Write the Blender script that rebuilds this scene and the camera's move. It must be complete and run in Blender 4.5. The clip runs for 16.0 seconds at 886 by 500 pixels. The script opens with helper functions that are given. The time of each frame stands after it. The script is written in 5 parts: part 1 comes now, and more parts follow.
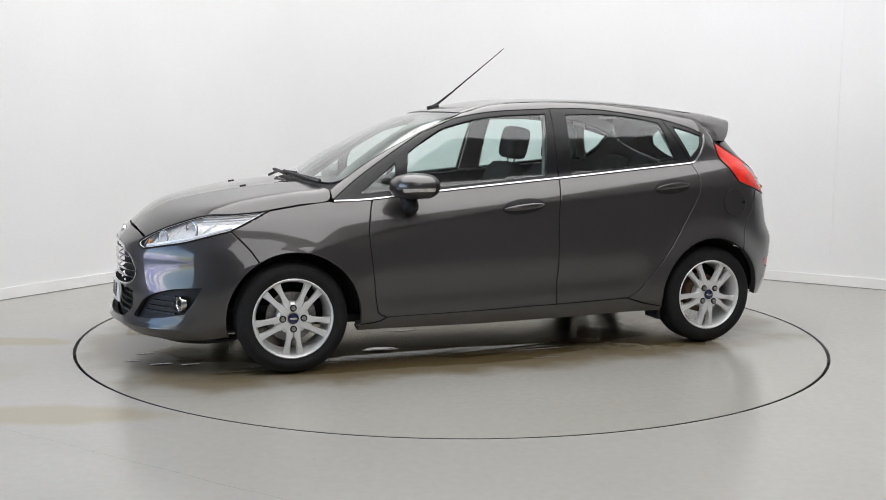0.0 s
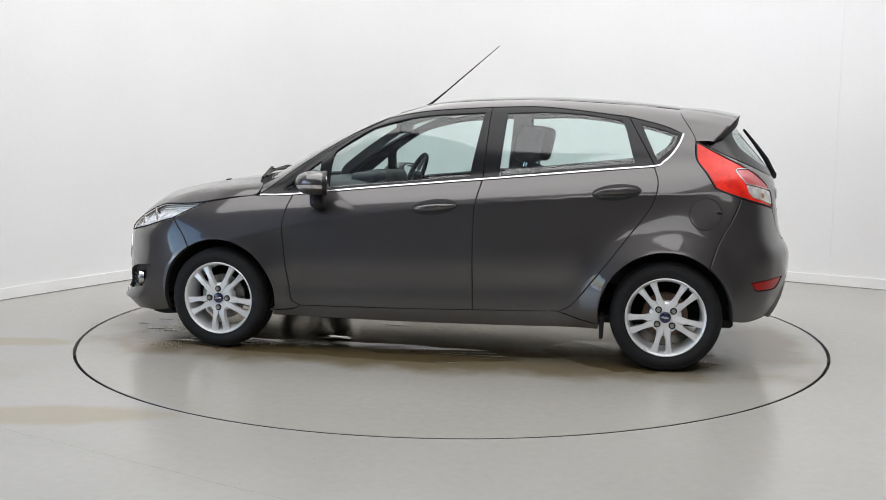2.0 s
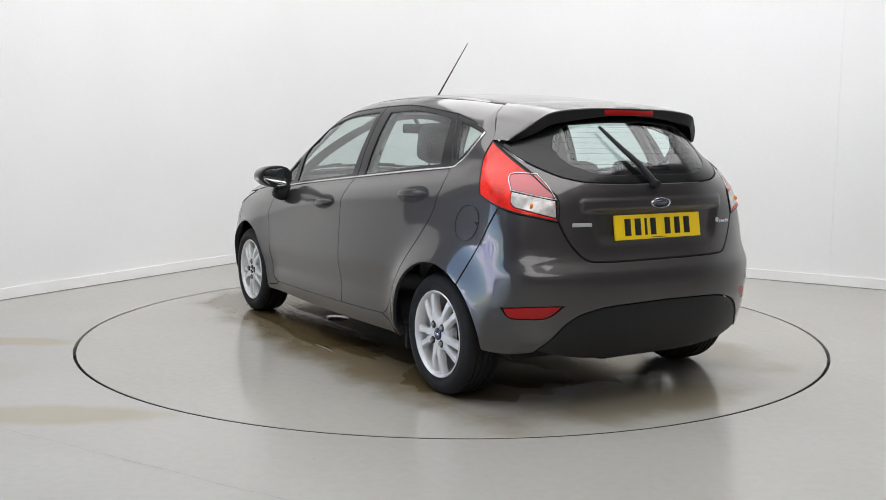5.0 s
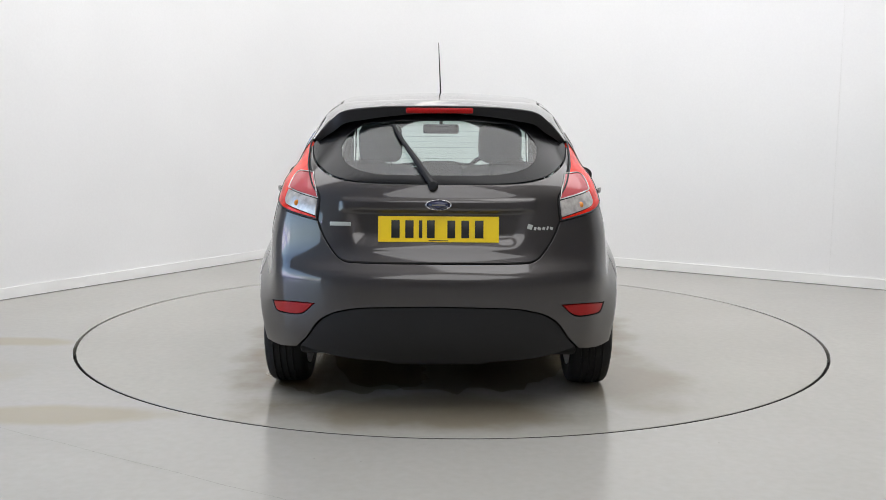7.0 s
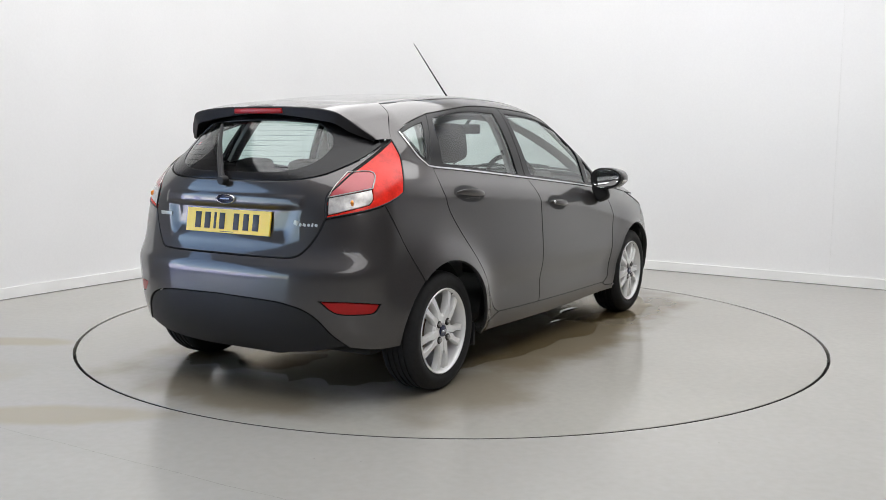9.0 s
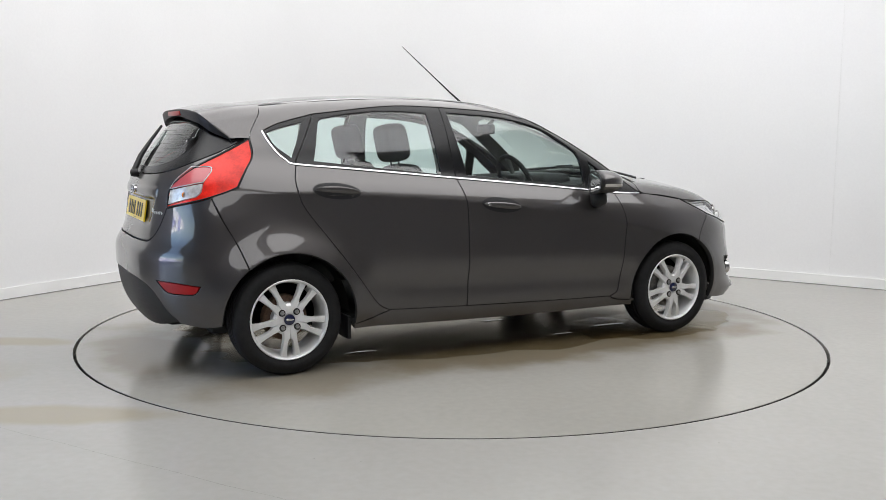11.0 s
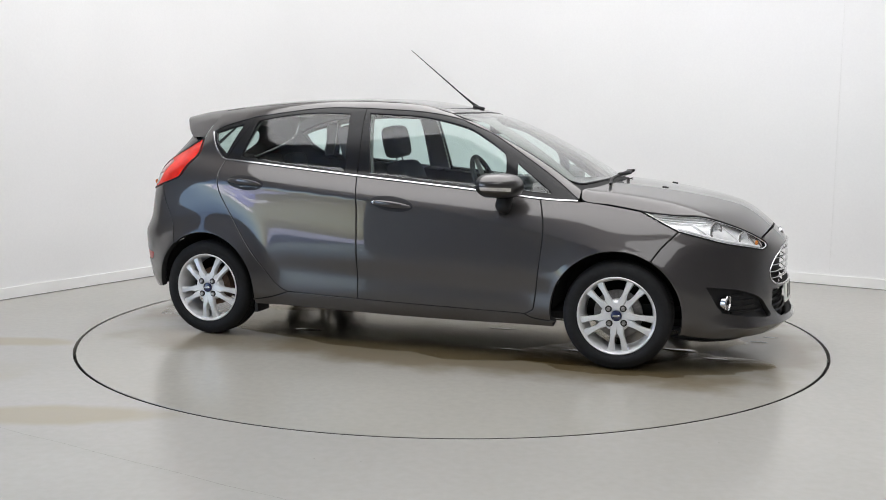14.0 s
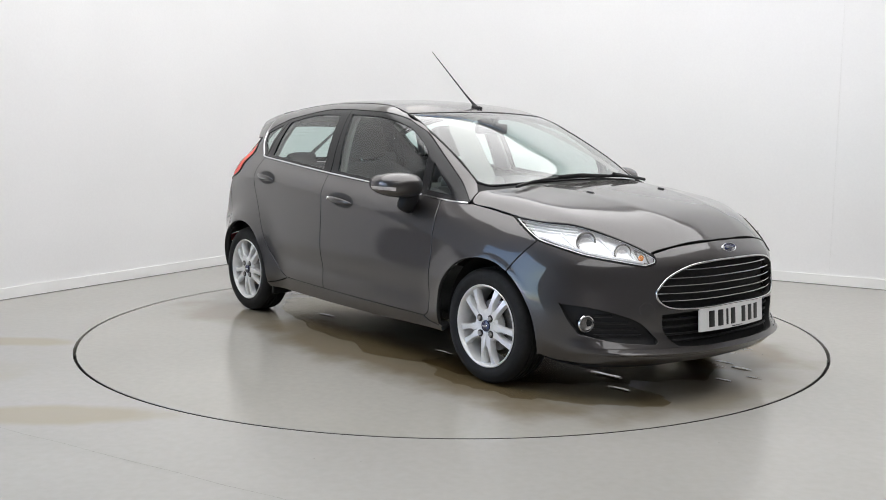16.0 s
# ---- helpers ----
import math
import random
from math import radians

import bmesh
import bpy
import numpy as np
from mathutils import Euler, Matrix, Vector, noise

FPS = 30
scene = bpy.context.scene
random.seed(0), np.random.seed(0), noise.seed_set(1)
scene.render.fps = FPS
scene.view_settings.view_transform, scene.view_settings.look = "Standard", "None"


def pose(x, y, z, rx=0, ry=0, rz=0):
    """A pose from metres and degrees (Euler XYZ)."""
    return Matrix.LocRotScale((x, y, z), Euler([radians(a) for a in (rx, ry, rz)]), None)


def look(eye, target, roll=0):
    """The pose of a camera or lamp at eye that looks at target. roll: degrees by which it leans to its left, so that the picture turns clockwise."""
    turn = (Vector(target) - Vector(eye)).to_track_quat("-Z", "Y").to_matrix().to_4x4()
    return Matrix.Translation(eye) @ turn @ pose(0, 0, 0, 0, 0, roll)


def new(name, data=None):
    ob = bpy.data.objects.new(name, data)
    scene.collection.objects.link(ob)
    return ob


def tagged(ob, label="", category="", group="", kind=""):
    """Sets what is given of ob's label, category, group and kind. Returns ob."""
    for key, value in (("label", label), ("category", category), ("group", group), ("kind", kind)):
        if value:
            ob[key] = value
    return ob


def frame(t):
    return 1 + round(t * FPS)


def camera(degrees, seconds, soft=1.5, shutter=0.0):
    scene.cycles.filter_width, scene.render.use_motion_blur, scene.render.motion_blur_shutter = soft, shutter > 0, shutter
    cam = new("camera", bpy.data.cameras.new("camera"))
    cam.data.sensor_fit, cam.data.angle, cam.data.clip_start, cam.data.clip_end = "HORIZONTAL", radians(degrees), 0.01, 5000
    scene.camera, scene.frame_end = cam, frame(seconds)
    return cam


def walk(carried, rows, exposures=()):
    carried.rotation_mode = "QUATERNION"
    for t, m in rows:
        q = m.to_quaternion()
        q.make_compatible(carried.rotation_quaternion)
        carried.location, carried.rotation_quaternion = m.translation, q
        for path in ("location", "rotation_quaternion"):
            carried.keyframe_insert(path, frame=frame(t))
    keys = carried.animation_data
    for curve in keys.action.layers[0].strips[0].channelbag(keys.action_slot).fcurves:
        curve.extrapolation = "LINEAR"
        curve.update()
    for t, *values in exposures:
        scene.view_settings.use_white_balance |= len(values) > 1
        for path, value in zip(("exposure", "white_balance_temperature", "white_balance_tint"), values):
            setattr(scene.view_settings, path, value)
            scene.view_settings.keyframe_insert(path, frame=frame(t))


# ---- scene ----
# A still camera before a turning platform; the platform's axis is the world's z axis.
DEGREES = 50.59
EYE = Vector((0.0, -5.929, 1.213))
YAW, PITCH, ROLL = 0.501, -6.905, 0.405
ahead = Vector((-math.sin(radians(YAW)) * math.cos(radians(PITCH)), math.cos(radians(YAW)) * math.cos(radians(PITCH)), math.sin(radians(PITCH))))
cam = camera(DEGREES, 16.0, soft=0.65)
STILL = look(EYE, EYE + ahead, ROLL)
walk(cam, [(0.0, STILL), (16.0, STILL)])
START_TURN, TURN_RATE = 199.50, -15.575      # the car's heading at 0 s, and degrees a second
CAR_X, CAR_Y = -0.075, 0.071                 # the car's middle on the platform
RADIUS = 2.263

# ---- world and lamps ----
world = bpy.data.worlds.new("sky")
scene.world = world
world.use_nodes = True
sky = world.node_tree.nodes.new("ShaderNodeTexSky")
sky.sky_type, sky.sun_disc, sky.sun_elevation, sky.sun_rotation = "NISHITA", False, radians(35), radians(123)
world.node_tree.nodes["Background"].inputs[1].default_value = 0.15
world.node_tree.links.new(sky.outputs[0], world.node_tree.nodes["Background"].inputs[0])
sun = new("sun", bpy.data.lights.new("sun", "SUN"))
sun.data.energy, sun.data.angle, sun.data.color = 5.0, radians(0.5), (1.0, 0.95, 0.88)
sun.matrix_world = look((0, 0, 20), (-23.5, 15.3, 0))
scene.view_settings.exposure = 2.0


def area_lamp(name, m, sx, sy, watts, colour):
    lamp = bpy.data.lights.new(name, "AREA")
    lamp.shape, lamp.size, lamp.size_y, lamp.energy, lamp.color = "RECTANGLE", sx, sy, watts, colour
    ob = new(name, lamp)
    ob.matrix_world = m
    return ob


# ---- materials ----
def material(name, colour, rough=0.5, metal=0.0, coat=0.0, grain=0.0, grain_size=200.0, blotch=0.0, blotch_size=3.0, bump=0.0, bump_size=300.0, rough_var=0.0, spec=0.5, coat_ior=1.5):
    """A principled surface with variation at two scales, and fine relief."""
    m = bpy.data.materials.new(name)
    m.use_nodes = True
    nodes, links = m.node_tree.nodes, m.node_tree.links
    b = nodes["Principled BSDF"]
    b.inputs["Base Color"].default_value = (*colour, 1)
    b.inputs["Roughness"].default_value, b.inputs["Metallic"].default_value = rough, metal
    b.inputs["Coat Weight"].default_value, b.inputs["Coat Roughness"].default_value = coat, 0.015
    b.inputs["Coat IOR"].default_value = coat_ior
    b.inputs["Specular IOR Level"].default_value = spec
    where = nodes.new("ShaderNodeTexCoord").outputs["Object"]

    def noise_at(size, detail=4):
        n = nodes.new("ShaderNodeTexNoise")
        n.inputs["Scale"].default_value, n.inputs["Detail"].default_value = size, detail
        links.new(where, n.inputs["Vector"])
        return n.outputs["Fac"]
    last = None
    for amount, size in ((grain, grain_size), (blotch, blotch_size)):
        if amount:
            r = nodes.new("ShaderNodeMapRange")
            r.inputs["From Min"].default_value, r.inputs["From Max"].default_value = 0.3, 0.7
            r.inputs["To Min"].default_value, r.inputs["To Max"].default_value = 1 - amount, 1 + amount
            links.new(noise_at(size), r.inputs["Value"])
            mix = nodes.new("ShaderNodeVectorMath")
            mix.operation = "SCALE"
            if last:
                links.new(last, mix.inputs[0])
            else:
                mix.inputs[0].default_value = colour
            links.new(r.outputs[0], mix.inputs["Scale"])
            last = mix.outputs[0]
    if last:
        links.new(last, b.inputs["Base Color"])
    if rough_var:
        r = nodes.new("ShaderNodeMapRange")
        r.inputs["From Min"].default_value, r.inputs["From Max"].default_value = 0.3, 0.7
        r.inputs["To Min"].default_value, r.inputs["To Max"].default_value = max(rough - rough_var, 0.02), rough + rough_var
        links.new(noise_at(blotch_size * 1.7), r.inputs["Value"])
        links.new(r.outputs[0], b.inputs["Roughness"])
    if bump:
        n = nodes.new("ShaderNodeBump")
        n.inputs["Strength"].default_value, n.inputs["Distance"].default_value = bump, 0.002
        links.new(noise_at(bump_size), n.inputs["Height"])
        links.new(n.outputs[0], b.inputs["Normal"])
    return m


def pane(name, tint, gloss_rough=0.0, strength=1.0, least=0.07, rise=4.5):
    """A thin clear sheet: what is behind it, and a mirror image on it that grows towards the edge."""
    m = bpy.data.materials.new(name)
    m.use_nodes = True
    nodes, links = m.node_tree.nodes, m.node_tree.links
    nodes.remove(nodes["Principled BSDF"])
    clear, gloss, mix, facing, power, scale = (nodes.new("ShaderNode" + k) for k in ("BsdfTransparent", "BsdfGlossy", "MixShader", "LayerWeight", "Math", "MapRange"))
    clear.inputs["Color"].default_value = (*tint, 1)
    gloss.inputs["Roughness"].default_value = gloss_rough
    gloss.inputs["Color"].default_value = (strength, strength, strength, 1)
    facing.inputs["Blend"].default_value = 0.5
    power.operation = "POWER"
    power.inputs[1].default_value = rise
    scale.inputs["To Min"].default_value, scale.inputs["To Max"].default_value = least, 1.0
    links.new(facing.outputs["Facing"], power.inputs[0])
    links.new(power.outputs[0], scale.inputs["Value"])
    links.new(scale.outputs[0], mix.inputs[0])
    links.new(clear.outputs[0], mix.inputs[1])
    links.new(gloss.outputs[0], mix.inputs[2])
    links.new(mix.outputs[0], nodes["Material Output"].inputs["Surface"])
    return m


PAINT = material("grey_metallic_paint", (0.0655, 0.0605, 0.0595), rough=0.40, metal=0.85, coat=1.0, grain=0.25, grain_size=700, blotch=0.03, blotch_size=2.0, coat_ior=1.60)
PAINT.node_tree.nodes["Principled BSDF"].inputs["Coat Roughness"].default_value = 0.035
GLOSS_BLACK = material("gloss_black_plastic", (0.010, 0.010, 0.011), rough=0.22, spec=0.32, grain=0.1)
BLACK = material("rough_black_plastic", (0.011, 0.011, 0.012), rough=0.5, spec=0.35, grain=0.2, bump=0.25, bump_size=500)
RUBBER = material("tyre_rubber", (0.010, 0.010, 0.0105), rough=0.7, spec=0.3, grain=0.2, grain_size=60, blotch=0.25, blotch_size=6, bump=0.2)
CHROME = material("chrome", (0.62, 0.62, 0.63), rough=0.14, metal=1.0, blotch=0.03, blotch_size=20)
ALLOY = material("silver_alloy_paint", (0.74, 0.74, 0.735), rough=0.36, metal=0.25, coat=0.5, grain=0.05, grain_size=700, blotch=0.06, blotch_size=14)
NUT_STEEL = material("nut_steel", (0.34, 0.33, 0.32), rough=0.35, metal=0.8, grain=0.2, grain_size=90)
STEEL = material("brake_steel", (0.25, 0.24, 0.23), rough=0.4, metal=0.9, grain=0.2, grain_size=90, blotch=0.3, blotch_size=20)
RUST = material("rusty_brake", (0.12, 0.07, 0.045), rough=0.8, grain=0.3, grain_size=120, blotch=0.3, blotch_size=25)
UNDER = material("underbody", (0.012, 0.012, 0.012), rough=0.85, grain=0.3, grain_size=50)
CLOTH = material("seat_cloth", (0.050, 0.049, 0.051), rough=0.9, grain=0.25, grain_size=350, bump=0.4, bump_size=600)
DASH = material("dash_plastic", (0.040, 0.040, 0.042), rough=0.6, grain=0.15, grain_size=400, bump=0.3)
TRIM_GREY = material("grey_cabin_trim", (0.19, 0.187, 0.18), rough=0.8, grain=0.1, grain_size=300)
LINING = material("pale_headlining", (0.42, 0.41, 0.39), rough=0.95, grain=0.06, grain_size=400)
GLASS = pane("window_glass", (0.78, 0.885, 0.865), least=0.075, rise=4.2)
SCREEN = pane("windscreen_glass", (0.82, 0.89, 0.865), least=0.07, rise=3.3)
DARK_GLASS = pane("tailgate_glass", (0.72, 0.82, 0.80))
LENS = pane("clear_lens", (0.97, 0.975, 0.98), least=0.035, rise=8.0)
WATER = pane("water_film", (0.52, 0.49, 0.45), 0.03, 0.75, least=0.03)
DAMP_SHADE = pane("damp_shade_film", (0.80, 0.755, 0.66), 0.18, least=0.015, rise=8.0)
RED_LENS = material("red_lens", (0.70, 0.018, 0.008), rough=0.25, coat=0.2, spec=0.3, grain=0.10, grain_size=90, blotch=0.22, blotch_size=16)
PALE_RED = material("frosted_red_lens", (0.46, 0.075, 0.085), rough=0.25, coat=0.6, grain=0.05, grain_size=200)
REFLEX = material("dark_red_reflector", (0.36, 0.006, 0.006), rough=0.3, coat=0.15, spec=0.3, grain=0.15, grain_size=180)
WHITE_LENS = material("frosted_clear_lens", (0.58, 0.555, 0.53), rough=0.2, coat=0.7, metal=0.3, blotch=0.28, blotch_size=34)
MIRROR = material("mirror_silver", (0.78, 0.79, 0.80), rough=0.03, metal=1.0)
AMBER = material("amber_bulb", (0.75, 0.25, 0.03), rough=0.25, coat=0.5)
SEAL_AND_SHADE = material("black_seal_and_shade", (0.008, 0.008, 0.008), rough=0.9)
REFLECTOR = material("headlight_reflector", (0.88, 0.88, 0.885), rough=0.3, metal=0.2, blotch=0.10, blotch_size=30)
FACETS = material("faceted_headlight_silver", (0.90, 0.90, 0.90), rough=0.25, metal=0.25, blotch=0.12, blotch_size=18, bump=0.8, bump_size=22)
BLUE = material("blue_enamel", (0.010, 0.014, 0.055), rough=0.25, coat=0.6, grain=0.05)
YELLOW = material("yellow_plate", (0.86, 0.60, 0.012), rough=0.3, coat=0.3, grain=0.03)
WHITE_PLATE = material("white_plate", (0.82, 0.82, 0.81), rough=0.3, coat=0.3, grain=0.03)
INK = material("plate_ink", (0.012, 0.012, 0.012), rough=0.4)
PALE_BADGE = material("pale_badge", (0.55, 0.58, 0.55), rough=0.35, metal=0.4)


# ---- mesh helpers ----
def mesh_of(name, verts, faces, mat, smooth=False):
    me = bpy.data.meshes.new(name)
    me.from_pydata([tuple(map(float, v)) for v in verts], [], [tuple(map(int, f)) for f in faces])
    me.materials.append(mat)
    if smooth:
        me.shade_smooth()
    me.update()
    return me


def bm_mesh(name, bm, mat, smooth=True, angle=40):
    me = bpy.data.meshes.new(name)
    bmesh.ops.recalc_face_normals(bm, faces=bm.faces)
    bm.to_mesh(me)
    bm.free()
    me.materials.append(mat)
    if smooth:
        me.shade_smooth()
        me.set_sharp_from_angle(angle=radians(angle))
    return me


def part(name, me, parent, label="", m=None):
    """Links a mesh as one object under a thing or a part."""
    ob = new(name, me)
    ob.parent = parent
    if m is not None:
        ob.matrix_local = m
    return tagged(ob, label)


def block(name, sx, sy, sz, mat, bevel=0.01, segments=2, m=None):
    bm = bmesh.new()
    bmesh.ops.create_cube(bm, size=1)
    bmesh.ops.scale(bm, vec=(sx, sy, sz), verts=bm.verts)
    if bevel:
        bmesh.ops.bevel(bm, geom=bm.edges[:], offset=min(bevel, 0.45 * min(sx, sy, sz)), segments=segments, profile=0.5, affect="EDGES")
    if m is not None:
        bm.transform(m)
    return bm_mesh(name, bm, mat)


def tube(name, pts, radius, mat, sides=8):
    """A round bar through points; radius is one number, or one for each point."""
    pts = [Vector(p) for p in pts]
    radii = radius if isinstance(radius, (list, tuple)) else [radius] * len(pts)
    verts, faces = [], []
    for i, p in enumerate(pts):
        d = (pts[min(i + 1, len(pts) - 1)] - pts[max(i - 1, 0)]).normalized()
        a = d.orthogonal().normalized() if i == 0 else (a - d * a.dot(d)).normalized()
        b = d.cross(a)
        for k in range(sides):
            w = 2 * math.pi * k / sides
            verts.append(p + radii[i] * (math.cos(w) * a + math.sin(w) * b))
    for i in range(len(pts) - 1):
        for k in range(sides):
            faces.append((i * sides + k, i * sides + (k + 1) % sides, (i + 1) * sides + (k + 1) % sides, (i + 1) * sides + k))
    faces += [tuple(range(sides))[::-1], tuple((len(pts) - 1) * sides + k for k in range(sides))]
    bm = bmesh.new()
    vs = [bm.verts.new(v) for v in verts]
    for f in faces:
        bm.faces.new([vs[i] for i in f])
    return bm_mesh(name, bm, mat)


def lathe(name, profile, mat, steps=48, angle=30, close=False):
    """Turns a profile of (radius, y) round the y axis."""
    verts, faces = [], []
    n = len(profile)
    for k in range(steps):
        w = 2 * math.pi * k / steps
        verts += [(r * math.cos(w), y, r * math.sin(w)) for r, y in profile]
    for k in range(steps):
        j = (k + 1) % steps
        for i in range(n if close else n - 1):
            i2 = (i + 1) % n
            faces.append((k * n + i, k * n + i2, j * n + i2, j * n + i))
    bm = bmesh.new()
    vs = [bm.verts.new(v) for v in verts]
    for f in faces:
        bm.faces.new([vs[i] for i in f])
    bmesh.ops.remove_doubles(bm, verts=bm.verts, dist=1e-5)
    return bm_mesh(name, bm, mat, angle=angle)


def prism(name, outline, depth, mat, bevel=0.0):
    """An outline in (x, z) drawn out along y by depth, from y = 0 to y = -depth."""
    bm = bmesh.new()
    vs = [bm.verts.new((x, 0, z)) for x, z in outline]
    f = bm.faces.new(vs)
    r = bmesh.ops.extrude_face_region(bm, geom=[f])
    bmesh.ops.translate(bm, vec=(0, -depth, 0), verts=[v for v in r["geom"] if isinstance(v, bmesh.types.BMVert)])
    if bevel:
        bmesh.ops.bevel(bm, geom=bm.edges[:], offset=bevel, segments=2, profile=0.5, affect="EDGES")
    return bm_mesh(name, bm, mat)


# ---- the room: two white walls that meet in a rounded corner, grey floor, ceiling with lamps, an open door to a yard ----
WALL = material("white_wall_paint", (0.80, 0.80, 0.80), rough=0.55, grain=0.012, grain_size=60, blotch=0.02, blotch_size=0.8, bump=0.05, bump_size=80)
SKIRT = material("white_skirting", (0.82, 0.82, 0.81), rough=0.4, blotch=0.03, blotch_size=3)
BACK_WALL = material("grey_back_wall", (0.24, 0.235, 0.23), rough=0.8, blotch=0.08, blotch_size=0.7)
CEILING = material("ceiling_paint", (0.62, 0.62, 0.61), rough=0.8, blotch=0.05, blotch_size=0.7)


def resin(name, colour, brown, stains, rough):
    """Glossy resin floor: cloudy grey, with brownish stains (x, y, rx, ry, amount) and worn gloss. On the platform the
    stains also hold the car's shade.
    """
    m = material(name, colour, rough=rough, grain=0.03, grain_size=25, blotch=0.06, blotch_size=0.55, bump=0.035, bump_size=30, rough_var=0.02)
    nodes, links = m.node_tree.nodes, m.node_tree.links
    b = nodes["Principled BSDF"]
    where = nodes.new("ShaderNodeTexCoord").outputs["Object"]
    cloud = nodes.new("ShaderNodeTexNoise")
    cloud.inputs["Scale"].default_value, cloud.inputs["Detail"].default_value = 2.6, 6
    links.new(where, cloud.inputs["Vector"])
    total = None
    for x, y, rx, ry, amount in stains:
        near = nodes.new("ShaderNodeVectorMath")
        near.operation = "SUBTRACT"
        near.inputs[1].default_value = (x, y, 0)
        links.new(where, near.inputs[0])
        shape = nodes.new("ShaderNodeVectorMath")
        shape.operation = "MULTIPLY"
        shape.inputs[1].default_value = (1 / rx, 1 / ry, 0)
        links.new(near.outputs[0], shape.inputs[0])
        far = nodes.new("ShaderNodeVectorMath")
        far.operation = "LENGTH"
        links.new(shape.outputs[0], far.inputs[0])
        rough_edge = nodes.new("ShaderNodeMath")
        rough_edge.operation = "ADD"
        links.new(far.outputs["Value"], rough_edge.inputs[0])
        links.new(cloud.outputs["Fac"], rough_edge.inputs[1])
        r = nodes.new("ShaderNodeMapRange")
        r.interpolation_type = "SMOOTHSTEP"
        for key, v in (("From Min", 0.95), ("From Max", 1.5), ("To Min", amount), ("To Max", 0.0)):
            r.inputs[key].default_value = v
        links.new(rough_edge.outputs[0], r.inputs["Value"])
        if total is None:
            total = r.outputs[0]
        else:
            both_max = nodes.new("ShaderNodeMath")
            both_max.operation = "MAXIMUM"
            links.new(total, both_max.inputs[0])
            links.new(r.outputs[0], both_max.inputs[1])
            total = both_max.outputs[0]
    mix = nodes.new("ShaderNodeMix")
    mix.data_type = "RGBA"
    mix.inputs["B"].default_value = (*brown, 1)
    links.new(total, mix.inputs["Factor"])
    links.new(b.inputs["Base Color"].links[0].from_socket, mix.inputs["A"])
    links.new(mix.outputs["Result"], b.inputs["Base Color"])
    return m


FLOOR = resin("grey_resin_floor", (0.340, 0.329, 0.306), (0.29, 0.25, 0.18), ((-2.6, -0.55, 0.55, 0.14, 0.75), (-1.75, -1.98, 0.75, 0.17, 0.8), (-2.9, -1.3, 0.9, 0.5, 0.3), (-1.0, -4.2, 1.5, 0.8, 0.2)), 0.22)
# platform stains, their brown darkened further with the shade under and round the car
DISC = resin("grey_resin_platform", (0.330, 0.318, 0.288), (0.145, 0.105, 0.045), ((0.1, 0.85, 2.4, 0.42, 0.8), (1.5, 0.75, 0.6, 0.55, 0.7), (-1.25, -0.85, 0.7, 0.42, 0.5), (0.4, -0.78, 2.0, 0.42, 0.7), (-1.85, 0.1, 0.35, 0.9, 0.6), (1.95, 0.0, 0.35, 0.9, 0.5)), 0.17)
PIT_EDGE = material("pale_pit_edge", (0.40, 0.38, 0.35), rough=0.5, grain=0.2, grain_size=30)
DARK_GAP = material("dark_gap", (0.02, 0.018, 0.015), rough=0.7, grain=0.3)

CORNER = Vector((-1.08, 4.62))
ALONG_LEFT, ALONG_RIGHT = Vector((-0.503, -0.864)), Vector((0.839, -0.545))
HEIGHT, ROUND = 4.3, 1.35


def plan(s, u):
    """A place in the room: s metres along the left wall, u along the right wall, from the corner."""
    p = CORNER + ALONG_LEFT * s + ALONG_RIGHT * u
    return p.x, p.y


def wall_path(offset, s_end, u_end):
    """The line of the two walls with their rounded corner, moved out by offset."""
    pts = [plan(s_end, -offset), plan(3.0, -offset)]
    for i in range(25):
        w = math.pi / 2 * i / 24
        r = ROUND + offset
        pts.append(plan(ROUND - r * math.sin(w), ROUND - r * math.cos(w)))
    return pts + [plan(-offset, 4.0), plan(-offset, 8.0), plan(-offset, u_end)]


def wall_strip(name, inner, outer, z0, z1, mat, smooth=False):
    n = len(inner)
    verts = [(x, y, z) for ring, z in ((inner, z0), (inner, z1), (outer, z1), (outer, z0)) for x, y in ring]
    faces = [(k * n + i, k * n + i + 1, ((k + 1) % 4) * n + i + 1, ((k + 1) % 4) * n + i) for k in range(4) for i in range(n - 1)]
    faces += [(0, n, 2 * n, 3 * n), (n - 1, 4 * n - 1, 3 * n - 1, 2 * n - 1)]
    bm = bmesh.new()
    vs = [bm.verts.new(v) for v in verts]
    for f in faces:
        bm.faces.new([vs[i] for i in f])
    return bm_mesh(name, bm, mat, smooth, 30)


WALL_END, OPEN_A, OPEN_B, S_END, U_END = 5.3, 6.9, 18.8, 19.2, 13.0
tagged(new("wall_north", wall_strip("wall_north", wall_path(0, WALL_END, U_END), wall_path(0.15, WALL_END, U_END), 0, HEIGHT, WALL, True)),
       "smooth white painted wall with a rounded corner", "wall", kind="structure")
tagged(new("baseboard", wall_strip("baseboard", wall_path(-0.016, WALL_END, U_END), wall_path(-0.001, WALL_END, U_END), 0, 0.086, SKIRT, True)),
       "white skirting board along the curved wall", "skirting", kind="structure")
# a grey strip painted as the shadow line where baseboard meets floor
FOOT_SHADE = material("foot_shade_grey", (0.20, 0.195, 0.185), rough=0.6, grain=0.1, grain_size=60)
tagged(new("foot_shadow_line", wall_strip("foot_shadow_line", wall_path(-0.021, WALL_END, U_END), wall_path(-0.0165, WALL_END, U_END), 0, 0.005, FOOT_SHADE, True)),
       "thin grey strip painted as the shadow line under the baseboard", "sealant", kind="structure")


